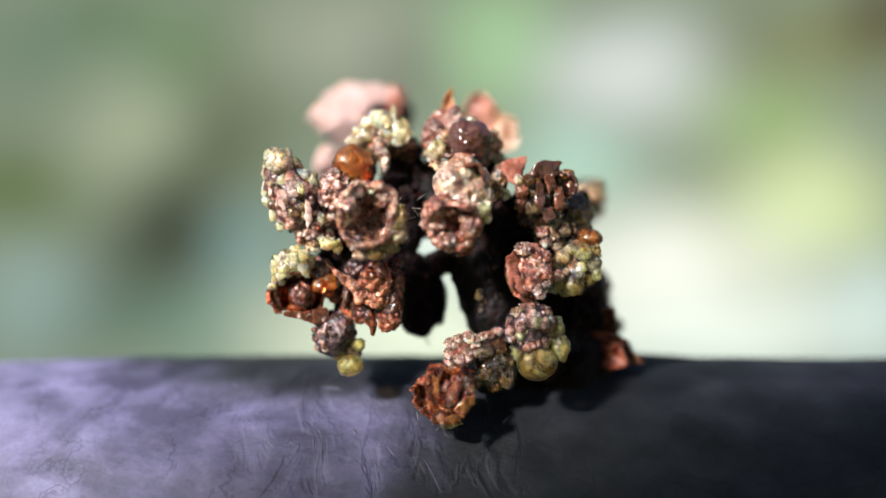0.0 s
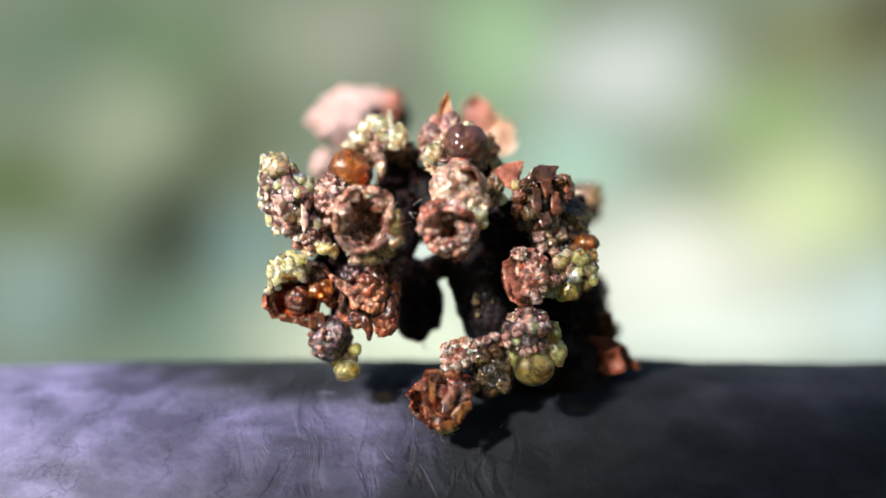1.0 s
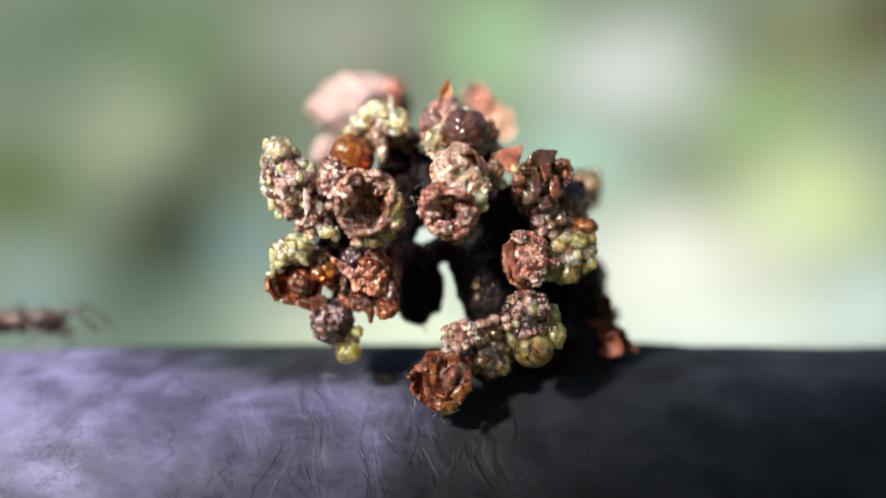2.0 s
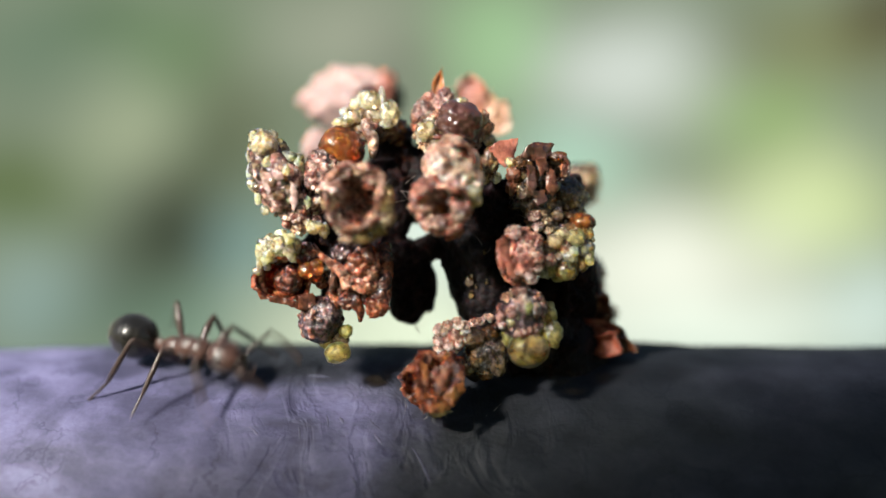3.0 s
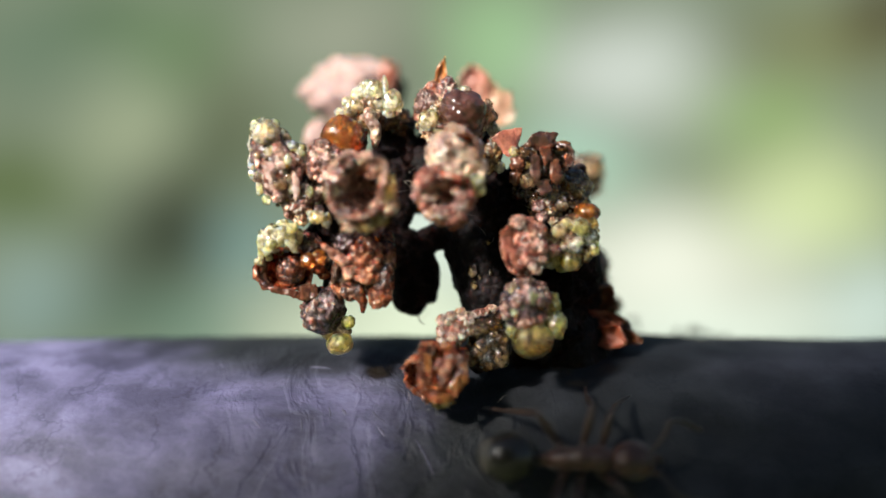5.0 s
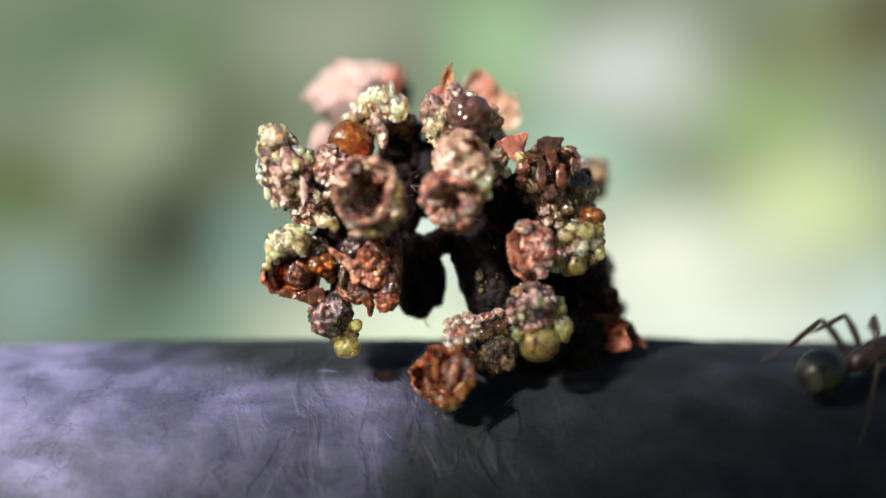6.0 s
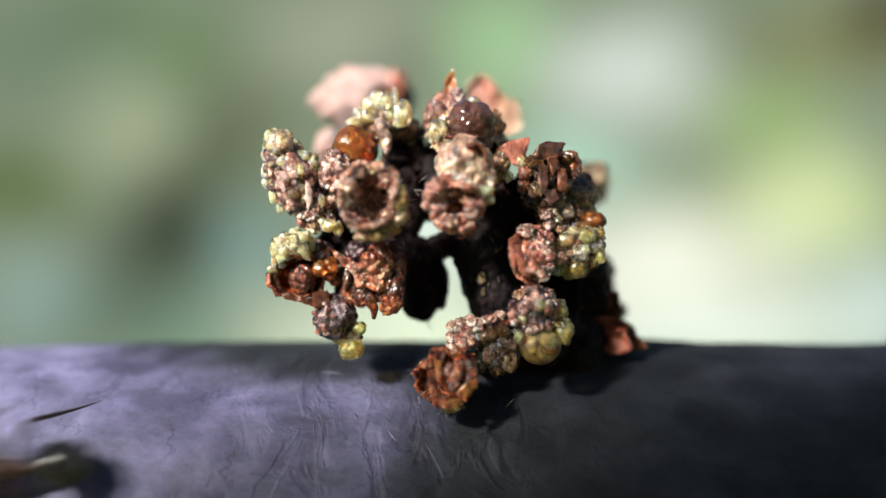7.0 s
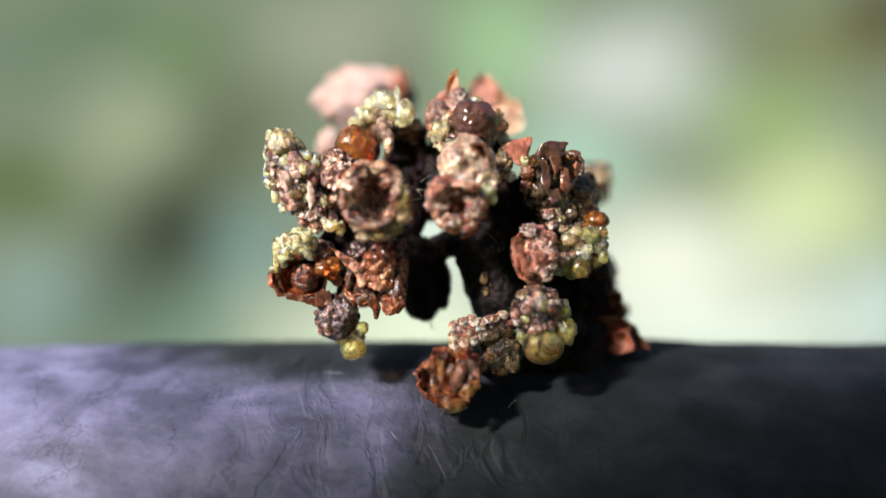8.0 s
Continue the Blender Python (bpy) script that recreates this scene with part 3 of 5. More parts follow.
def build_shade_tree():
    """An unseen young tree towards the sun, added for shade; the fringe of its leaves half covers the sun from the
    cluster's right side on.
    """
    leaf = leaf_material()
    rng = random.Random(4)
    side = Vector((-SUN_DIR.y, SUN_DIR.x, 0)).normalized()
    side = side if side.x > 0 else -side
    up = SUN_DIR.cross(side)
    up = up if up.z > 0 else -up
    at = SUN_DIR * 120
    tree = new("tree")
    tree.empty_display_size = 0.05
    tagged(tree, "unseen young broad-leaved tree with a leafy green bough, added for shade", "tree")
    foot = at + side * 420
    part("trunk", tube([Vector((foot.x, foot.y, GROUND - 20)), foot - Vector((0, 0, 900)), foot - Vector((0, 0, 200)), foot + Vector((30, -20, 500))], [42, 34, 24, 12], 2, 16), BARK, tree)
    part("limb", tube([foot - Vector((0, 0, 150)), at + side * 260 - up * 20, at + side * 120, at + side * 60 + up * 20], [16, 10, 6, 3], 1, 10), BARK, tree)
    rot = Matrix((side, SUN_DIR, up)).transposed().to_4x4()
    for i in range(60):
        v = -60 + (i % 30) * 4.0 + rng.uniform(-1.0, 1.0)
        u = SHADE_AT + SHADE_LEAN * v + rng.uniform(-2.0, 2.0)
        bm = petal(95, 34, 0.15, 0.15, 0.05, i, 0.4, 10, 6, 0.5)
        bm.transform(Matrix.Translation((0, 0, 55 * (i // 30))))
        bm.transform(Matrix.Translation(at + side * u + up * v + SUN_DIR * rng.uniform(-14, 14)) @ rot @ Euler((0, radians(rng.uniform(-8, 8) + 124), 0)).to_matrix().to_4x4())
        part("leaf", bm, leaf, tree)


def build_ground():
    m, n, l, p = material("leaf_litter")
    t = noise_tex(n, l, 0.02, 6, 0.7)
    l.new(ramp(n, l, t.outputs[0], [(0.3, (0.03, 0.03, 0.012)), (0.5, (0.05, 0.07, 0.02)), (0.7, (0.11, 0.09, 0.05))]), p.inputs["Base Color"])
    p.inputs["Roughness"].default_value = 0.9
    l.new(bump(n, l, t.outputs[0], 0.8, 8), p.inputs["Normal"])
    bm = bmesh.new()
    bmesh.ops.create_grid(bm, x_segments=60, y_segments=60, size=60000)
    for v in bm.verts:
        v.co.z = GROUND + 15 * noise.noise(v.co * 0.001)
    tagged(new("ground", mesh_of("ground", bm, m)), "shaded ground covered with leaf litter", "ground", kind="structure")


SHADE_AT = 6.2        # where the fringe of leaves begins, across the sun's way
SHADE_LEAN = 1.05
build_ground()
build_shade_tree()

# ---- the flower cluster ----
CLUSTER = new("flower_cluster")
CLUSTER.empty_display_size = 0.002
tagged(CLUSTER, "dried reddish-brown flower cluster beaded with amber resin on a branch", "flower cluster")


def body(size, axis=(0, 0, 1), seed=0, rough=0.16, knob=0.3, cell=0.6, sub=5):
    """A bud swollen with resin: an uneven ellipsoid under knobs of three sizes that press against each other."""
    bm = bmesh.new()
    bmesh.ops.create_icosphere(bm, subdivisions=sub, radius=1)
    rot = turn_to(axis)
    off = Vector((seed * 7.31 + 1.7, seed * 3.17, seed * 5.03))
    s = Vector(size)
    mean = (s.x + s.y + s.z) / 3
    for v in bm.verts:
        d = v.co.normalized()
        base = rot @ Vector((d.x * s.x, d.y * s.y, d.z * s.z))
        q = base / mean
        k = rough * mean * (1.1 * noise.noise(q * 1.2 + off) + 0.7 * noise.noise(q * 2.6 + off))
        patch = min(1.0, max(0.15, 0.6 + 1.2 * noise.noise(q * 1.6 - off)))
        for size_k, gain in ((1.0, 0.8), (0.5, 0.6), (0.24, 0.4)):
            f = noise.voronoi(base / (cell * size_k) + off)[0][0]
            k += knob * cell * gain * patch * (math.sqrt(max(0.0, 1 - min(1.0, f * 1.25) ** 2)) - 0.5)
        k += 0.05 * mean * noise.noise(q * 7 + off)
        v.co = base + (rot @ d) * k
    return bm


def cup(rx, ry, deep, opening, seed=0, ragged=0.25, thick=0.2, lobes=5, flare=0.1, nu=20, nv=64):
    """A dry, hollow flower: a thick-walled cup about its own middle that opens in a direction, its rim torn into lobes."""
    bm = bmesh.new()
    rot = turn_to(opening)
    off = Vector((seed * 3.3, seed * 1.9, seed * 2.7))
    outer, inner = [], []
    for i in range(nu + 1):
        u = i / nu
        ro, ri = [], []
        for j in range(nv):
            a = 2 * math.pi * j / nv
            c = Vector((math.cos(a), math.sin(a), 0))
            lob = ragged * (0.45 * math.cos(lobes * a + seed) + 0.9 * noise.noise(c * 1.4 + off) + 0.6 * noise.noise(c * 4.5 + off) + 0.3 * noise.noise(c * 11 + off))
            z = deep * u * (1 + lob * u * u)
            prof = math.sin(min(1.0, u * 1.2 + 0.03) * math.pi / 2) ** 0.7 + flare * u * u
            q = Vector((c.x * rx * prof, c.y * ry * prof, z))
            wav = 1 + 0.14 * noise.noise(q * 1.1 + off) + 0.10 * noise.noise(q * 2.7 + off) + 0.05 * noise.noise(q * 7 + off)
            f = noise.voronoi(q / 0.42 + off)[0][0]
            knob = 0.10 * (math.sqrt(max(0.0, 1 - min(1.0, f * 1.25) ** 2)) - 0.4)
            t = thick * (1 - 0.55 * u) * (1 + 0.5 * noise.noise(q * 2.2 - off))
            ro.append(bm.verts.new(Vector((q.x * wav + c.x * knob, q.y * wav + c.y * knob, z - deep / 2))))
            shrink = max(0.0, 1 - t / max(0.2, (rx + ry) / 2 * prof))
            ri.append(bm.verts.new(Vector((q.x * wav * shrink, q.y * wav * shrink, max(z, thick * 1.6) - deep / 2 + 0.05 * noise.noise(q * 6 + off)))))
        outer.append(ro)
        inner.append(ri)
    for i in range(nu):
        for j in range(nv):
            k = (j + 1) % nv
            bm.faces.new((outer[i][j], outer[i][k], outer[i + 1][k], outer[i + 1][j]))
            bm.faces.new((inner[i][j], inner[i + 1][j], inner[i + 1][k], inner[i][k]))
    for j in range(nv):
        k = (j + 1) % nv
        bm.faces.new((outer[nu][j], outer[nu][k], inner[nu][k], inner[nu][j]))
    bm.faces.new(outer[0][::-1])
    bm.faces.new(inner[0])
    bm.transform(rot.to_4x4())
    return bm


def bud(px, py, depth, size, axis, mat, seed, label="", rough=0.16, knob=0.3, cell=0.6, name="bud"):
    return part(name, body(size, axis, seed, rough, knob, cell), mat, CLUSTER, spot(px, py, depth), label)


def hollow(px, py, depth, rx, ry, deep, opening, mat, seed, label="", ragged=0.25, thick=0.2, lobes=5, flare=0.1):
    return part("bud", cup(rx, ry, deep, opening, seed, ragged, thick, lobes, flare), mat, CLUSTER, spot(px, py, depth), label)


def on(parent, name, bm, mat, px, py, depth, label="", smooth=True):
    """A piece at its own place that belongs to a part of the cluster."""
    return part(name, bm, mat, parent, spot(px, py, depth) - parent.location / MM, label, smooth)


def beads(parent, n, size, axis, grain, seed, mat, facing=None, spread=1.0, name="granular_crust", at=(0, 0, 0)):
    return part(name, granules(n, size, axis, grain, seed, facing, spread), mat, parent, at)


def nugget(hx, hy, seed, sub=4, torn=0.0):
    """A drop of resin that has run and set: uneven, dented and sagging, flatter towards the bud than across; torn roughens it."""
    m = STAND / 1940.5
    hx, hy = hx * m * 1.15, hy * m * 1.15
    bm = bmesh.new()
    bmesh.ops.create_icosphere(bm, subdivisions=sub, radius=1)
    off = Vector((seed * 1.37, seed * 2.11, seed * 0.73))
    for v in bm.verts:
        d = v.co.normalized()
        k = 1 + (0.26 + torn * 0.5) * noise.noise(d * 1.2 + off) + (0.16 + torn) * noise.noise(d * 2.6 + off) + (0.05 + torn) * noise.noise(d * 6 + off)
        if torn:
            k += torn * (0.9 * noise.noise(d * 11 + off) + 0.7 * (0.4 - noise.voronoi(d * 3.4 + off)[0][0]))
        v.co = Vector((d.x * hx, d.y * (hx + hy) * 0.36, d.z * hy)) * k
    return bm


def drops(parent, depth, mats, rows, name="resin_drop", seed=0, label=""):
    """Single drops: x, y and half-sizes across and up on the plan of the front view."""
    for k, (px, py, hx, hy) in enumerate(rows):
        mat = mats[k % len(mats)]
        torn = 0.0 if "resin" in mat.name else 0.07 if mat in (RUST_GLOSS, ORANGE_CRUST, BLUSH, STRAW) else 0.17
        on(parent, name, nugget(hx, hy, seed + k, 4, torn), mat, px, py, depth + 0.2 + 0.1 * ((k * 7) % 5 - 2), label)


def flakes(parent, name, depth, mat, rows, thick=0.25, seed=0, label=""):
    for k, (px, py, shape) in enumerate(rows):
        on(parent, name, slab(shape, thick, seed + k), mat, px, py, depth - 0.1 * (k % 3), label)


def limb_of(parent, name, mat, rows, seed=0, rough=0.2, cells=0.1, label=""):
    """A strand through rows of x, y, depth and half-width on the plan."""
    pts = [spot(x, y, d) - parent.location / MM for x, y, d, _ in rows]
    return part(name, tube(pts, [r * STAND / 1940.5 for *_, r in rows], seed, 18, rough, 8, cells), mat, parent, label=label)


def build_stem():
    S = spot
    part("stem", tube([S(1010, 690, 5), S(1000, 620, 4.0), S(930, 560, 3.0), S(872, 505, 2.6), S(838, 430, 2.6), S(800, 345, 3.0), S(720, 285, 3.2)],
                      [2.6, 2.0, 1.9, 1.7, 1.5, 1.3, 0.9], 1, 26, 0.16, 12, 0.08), STEM_SKIN, CLUSTER)
    part("side_stem", tube([S(660, 405, 2.8), S(700, 434, 3.0), S(727, 464, 3.2), S(731, 505, 3.2), S(728, 532, 3.0), S(732, 546, 3.0), S(737, 557, 2.9)], [0.8, 0.95, 1.15, 1.17, 1.0, 0.6, 0.1], 2, 24, 0.10, 10, 0.05), STEM, CLUSTER)
    part("side_stem", tube([S(728, 446, 3.2), S(762, 422, 2.9), S(800, 412, 2.6)], [0.8, 0.62, 0.9], 12, 18, 0.1), STEM, CLUSTER)
    part("side_stem", tube([S(725, 440, 3.2), S(660, 440, 2.2), S(590, 440, 1.8), S(540, 430, 1.6)], [1.0, 1.0, 0.8, 0.5], 3, 20, 0.14), STEM, CLUSTER)
    part("side_stem", tube([S(700, 300, 2.8), S(620, 320, 2.0), S(540, 350, 1.6)], [1.1, 1.0, 0.5], 4, 20, 0.14), STEM, CLUSTER)
    part("side_stem", tube([S(820, 400, 2.6), S(890, 370, 2.2), S(960, 350, 2.0), S(1000, 330, 2.2)], [1.2, 1.1, 0.9, 0.5], 5, 20, 0.14), STEM, CLUSTER)
    part("side_stem", tube([S(1000, 620, 4.6), S(1022, 540, 4.6), S(1020, 470, 3.4), S(1000, 400, 2.4)], [1.4, 1.2, 1.1, 0.7], 6, 20, 0.14), STEM, CLUSTER)
    part("side_stem", tube([S(780, 330, 3.0), S(810, 250, 3.2), S(815, 200, 3.2)], [1.3, 1.0, 0.6], 7, 20, 0.14), STEM, CLUSTER)
    part("side_stem", tube([S(715, 290, 3.2), S(690, 220, 4.0), S(650, 150, 8.5)], [1.0, 0.8, 0.5], 8, 20, 0.14), STEM, CLUSTER)
    part("side_stem", tube([S(900, 560, 2.6), S(870, 600, 1.8), S(830, 640, 0.8)], [1.0, 0.9, 0.6], 9, 20, 0.14), STEM, CLUSTER)
    part("side_stem", tube([S(590, 440, 1.8), S(585, 500, 1.6), S(572, 540, 1.2)], [0.5, 0.45, 0.4], 10, 16, 0.14), STEM, CLUSTER)
    part("side_stem", tube([S(690, 300, 2.6), S(700, 350, 2.8), S(690, 400, 3.0), S(705, 440, 3.2)], [1.1, 1.0, 0.75, 0.9], 13, 18, 0.12), STEM, CLUSTER)


build_stem()
# lumps that fill the gaps; the STEM ones stand for shade there
for k, (px, py, d, r) in enumerate([(700, 318, 4.0, 1.7), (700, 262, 4.2, 1.4), (600, 395, 2.2, 1.3), (560, 425, 2.2, 1.0), (665, 430, 2.6, 1.3), (862, 365, 2.6, 1.7), (890, 420, 2.8, 1.5), (940, 390, 2.6, 1.6),
                                    (1000, 345, 3.0, 1.3), (1000, 490, 2.8, 1.6), (1035, 490, 6.5, 1.3), (1035, 555, 7.0, 1.75), (990, 585, 3.2, 1.6), (930, 640, 3.4, 1.5), (855, 262, 2.8, 1.0), (762, 275, 4.2, 1.4),
                                    (560, 320, 2.2, 1.2), (610, 500, 2.0, 0.8), (865, 575, 2.2, 1.0), (740, 325, 4.0, 1.3), (905, 330, 2.6, 1.0), (880, 480, 2.9, 1.2)]):
    part("bract", lump((r, r * 0.8, r), (0.3, 0, 1), 60 + k, 0.35, 0.25, 0.6, sub=4), TAN if px > 1020 else STEM, CLUSTER, spot(px, py, d))

# upper left: a long bud with a clear tip
ax = (-0.42, -0.1, 0.9)
b = bud(490, 302, 0.3, (1.05, 1.0, 1.95), ax, MAUVE, 1, "mauve-brown bud with a clear resin tip", 0.12, 0.36, 0.55)
on(b, "resin_drop", lump((0.68, 0.6, 0.62), (-0.5, 0, 1), 3, 0.22, sub=5), GLASSY, 466, 238, -0.3, "clear pale-yellow resin drop")
drops(b, -0.1, (CLEAR, GLASSY, CLEAR, CREAM), [(448, 252, 12, 20), (446, 284, 10, 16), (447, 306, 10, 13), (456, 330, 8, 12), (490, 240, 14, 12), (508, 258, 14, 9), (525, 268, 12, 14), (538, 286, 9, 14), (455, 222, 14, 12), (478, 226, 12, 14),
                                (468, 352, 7, 9)], seed=240)
drops(b, -0.75, (CREAM, PINKISH, SMOKY), [(505, 284, 6, 12), (452, 284, 5, 12), (490, 268, 9, 7), (472, 268, 8, 10), (520, 306, 9, 8), (494, 326, 12, 9), (512, 330, 8, 12), (487, 350, 9, 7)], name="granule", seed=260)
flakes(b, "flake", -0.95, PINK_FLAKE, [(473, 305, [(-10, -18), (4, -20), (10, -6), (9, 12), (0, 18), (-8, 6)]), (520, 330, [(-5, -26), (3, -20), (6, 10), (-2, 26), (-7, 4)]), (490, 292, [(-8, -5), (6, -8), (9, 4), (-2, 8)])], 0.12, 31, "pink papery flake")
beads(b, 46, (1.05, 1.02, 1.95), ax, 0.15, 1, SMOKY, (-0.2, -1, 0.1), 0.95)
beads(b, 16, (1.06, 1.02, 1.97), ax, 0.12, 2, CLEAR, (-0.5, -0.7, 0.5), 0.9)
b = bud(535, 352, 0.6, (0.85, 0.85, 1.05), (0.3, 0, 1), MAUVE, 2, "tan granular bud", 0.16, 0.36, 0.5)
drops(b, -0.1, (PINKISH, GRAIN, CREAM), [(523, 366, 9, 9), (538, 370, 10, 10), (552, 356, 10, 10), (508, 360, 12, 10), (530, 388, 12, 10), (543, 340, 8, 10), (560, 372, 8, 8), (532, 352, 8, 7)], seed=270)
beads(b, 24, (0.85, 0.85, 1.05), (0.3, 0, 1), 0.13, 3, PINKISH, (0, -1, 0), 0.9)

# amber drop on its bud
b = bud(575, 290, 0.4, (0.95, 0.9, 1.0), (0.2, 0, 1), MAUVE, 4, "mauve-brown bud under an amber drop", 0.14, 0.34, 0.5)
on(b, "resin_drop", lump((0.84, 0.85, 1.0), (0.1, 0, 1), 5, 0.2, sub=6), AMBER, 599, 244, 0.5, "glossy amber resin drop")
beads(b, 40, (0.95, 0.9, 1.1), (0.2, 0, 1), 0.14, 5, PINKISH, (-0.3, -1, 0), 0.9)
drops(b, -0.35, (MAUVE, PINKISH, MAUVE), [(566, 258, 13, 11), (582, 268, 15, 11), (604, 274, 14, 9), (552, 268, 9, 10)], name="granule", seed=276)
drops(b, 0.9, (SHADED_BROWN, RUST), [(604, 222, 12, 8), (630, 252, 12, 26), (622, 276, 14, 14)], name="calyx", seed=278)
drops(b, -0.2, (PLUM, PINKISH), [(560, 262, 12, 8), (575, 268, 12, 10), (558, 285, 10, 12), (580, 290, 12, 12), (548, 305, 9, 9)], seed=280)

# hollow cup towards the lens
b = hollow(632, 337, -1.6, 1.28, 1.45, 2.3, (-0.05, -1, 0.12), TAN, 6, "tan hollow cup with yellow resin on its rim", 0.14, 0.5, 6, 0.06)
on(b, "core", body((0.3, 0.3, 0.5), (0.1, 0, 1), 7, 0.2, 0.3, 0.4, 4), RUST, 640, 345, -0.7)
drops(b, -2.6, (GOLD, GRAIN, GOLD), [(684, 332, 11, 20), (682, 362, 16, 15), (666, 386, 16, 12), (640, 400, 13, 9), (616, 402, 12, 8), (688, 346, 8, 10), (652, 402, 9, 7)], seed=290)
drops(b, -2.5, (PINKISH, GRAIN, TAN), [(592, 308, 13, 14), (584, 335, 12, 16), (592, 362, 12, 14), (608, 286, 14, 10), (634, 280, 14, 8), (662, 296, 14, 9), (604, 380, 11, 10)], name="granule", seed=300)
beads(b, 40, (1.35, 1.2, 1.6), (0.1, -0.2, 1), 0.17, 6, GRAIN, (0, 0.7, -0.9), 0.7)
drops(b, -2.1, (TAN, RUST, PINKISH), [(605, 320, 9, 12), (652, 308, 10, 7), (610, 366, 10, 8)], name="lobe", seed=315)
drops(b, -0.6, (CREAM,), [(558, 384, 15, 10), (573, 390, 8, 12), (548, 378, 8, 6)], seed=310)

# yellow-crusted bud behind
b = bud(655, 200, 2.4, (1.15, 1.0, 0.95), (0, 0, 1), OLIVE, 8, "bud crusted with yellow resin beads", 0.2, 0.3, 0.5)
drops(b, 1.4, (GLASSY, CLEAR, CREAM, CLEAR), [(603, 198, 14, 9), (622, 190, 18, 14), (633, 168, 14, 14), (655, 158, 16, 16), (676, 157, 6, 20), (690, 182, 16, 20), (664, 184, 12, 9), (645, 190, 14, 10), (610, 180, 9, 8), (640, 152, 8, 9), (684, 200, 10, 8)], seed=200)
limb_of(b, "stalk", PALE, [(649, 196, 1.2, 10), (650, 208, 1.0, 10), (660, 225, 1.0, 10), (661, 245, 1.0, 9), (658, 262, 1.2, 4)], 3)
limb_of(b, "stalk", PALE, [(636, 208, 1.3, 6), (650, 204, 1.0, 9), (664, 206, 1.3, 6)], 5)
drops(b, 2.6, (UMBER, SMOKY), [(698, 212, 20, 20), (706, 232, 12, 14), (684, 220, 12, 10)], seed=330)
beads(b, 26, (1.2, 1.05, 1.0), (0, 0, 1), 0.13, 9, CLEAR, (0, -0.7, 0.5), 0.95)

# pink flower at the back
b = bud(634, 150, 12.0, (2.0, 1.5, 1.45), (0.1, 0, 1), PINK_PETAL, 9, "faded pink half-closed flower", 0.1, 0.08, 0.8)
drops(b, 10.6, (PINK_PETAL,), [(588, 164, 58, 34), (602, 140, 44, 34), (636, 137, 46, 30), (592, 188, 40, 32), (560, 162, 34, 15), (620, 172, 40, 34)], name="petal", seed=580)
drops(b, 10.8, (RED_PETAL,), [(680, 134, 24, 26), (668, 146, 30, 28)], name="petal", seed=590, label="rusty red petal")
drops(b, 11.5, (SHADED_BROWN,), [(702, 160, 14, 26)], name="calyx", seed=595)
b = bud(556, 240, 8.5, (0.7, 0.6, 0.85), (0.4, 0, 1), PINK_PETAL, 10, "", 0.2, 0.1)

# glossy dome with petals behind
b = bud(800, 218, 1.6, (1.4, 1.2, 1.1), (0, 0, 1), TAN, 11, "glossy plum-coloured dome in a tan crust", 0.14, 0.3, 0.5)
on(b, "resin_dome", lump((1.08, 1.0, 0.95), (0.35, -0.2, 1), 11, 0.14), PLUM, 815, 194, 0.5, "glossy dark plum resin dome")
on(b, "bract", lump((0.85, 0.3, 0.14), (0, 0, 1), 14, 0.2, sub=3), RUST, 796, 223, -0.4)
drops(b, 0.3, (CLEAR, GRAIN, CLEAR), [(754, 212, 15, 17), (757, 238, 12, 12), (745, 228, 8, 10), (768, 226, 12, 9), (772, 186, 9, 8), (782, 194, 7, 7), (764, 196, 8, 9), (790, 178, 9, 7), (820, 158, 10, 6), (800, 164, 9, 6)], seed=340)
drops(b, 1.9, (MAUVE, ROSE, PINKISH), [(750, 182, 20, 20), (742, 200, 13, 14), (768, 168, 15, 16), (790, 150, 12, 14), (758, 160, 10, 12), (780, 165, 12, 12)], name="lobe", seed=345)
drops(b, 1.2, (GRAIN, SMOKY, CLEAR), [(858, 190, 9, 11), (864, 206, 12, 12), (866, 226, 10, 12), (853, 222, 8, 9)], seed=350)
beads(b, 30, (1.45, 1.2, 1.1), (0, 0, 1), 0.15, 11, GRAIN, (-1, -0.5, 0.1), 0.85)
for k, (px, py, d, ln, wd, m) in enumerate([(770, 165, (0.22, 0.0, 1), 1.75, 0.55, AMBER_PETAL), (788, 170, (0.1, -0.1, 1), 0.95, 0.8, PINK_PETAL), (764, 178, (0.1, 0.1, 1), 1.1, 0.9, RED_PETAL)]):
    on(b, "petal", aim(petal(ln, wd, 0.2, 0.6, 0.3, 40 + k, 0.14, point=0.9), d, 10 * k), m, px, py, 2.6)
for k, (px, py, d, ln, wd) in enumerate([(836, 190, (-0.02, 0.1, 1), 2.1, 1.5), (858, 205, (0.7, 0.1, 0.7), 1.7, 1.1), (866, 215, (0.95, 0, 0.5), 1.3, 0.9), (850, 195, (0.4, 0.1, 1), 1.5, 1.2)]):
    on(b, "petal", aim(petal(ln * 1.07, wd * 1.07, 0.2, 0.4, 0.2, 50 + k, point=0.95), d, 0), RED_PETAL if k == 0 else TAN_PETAL, px, py, 8.0)

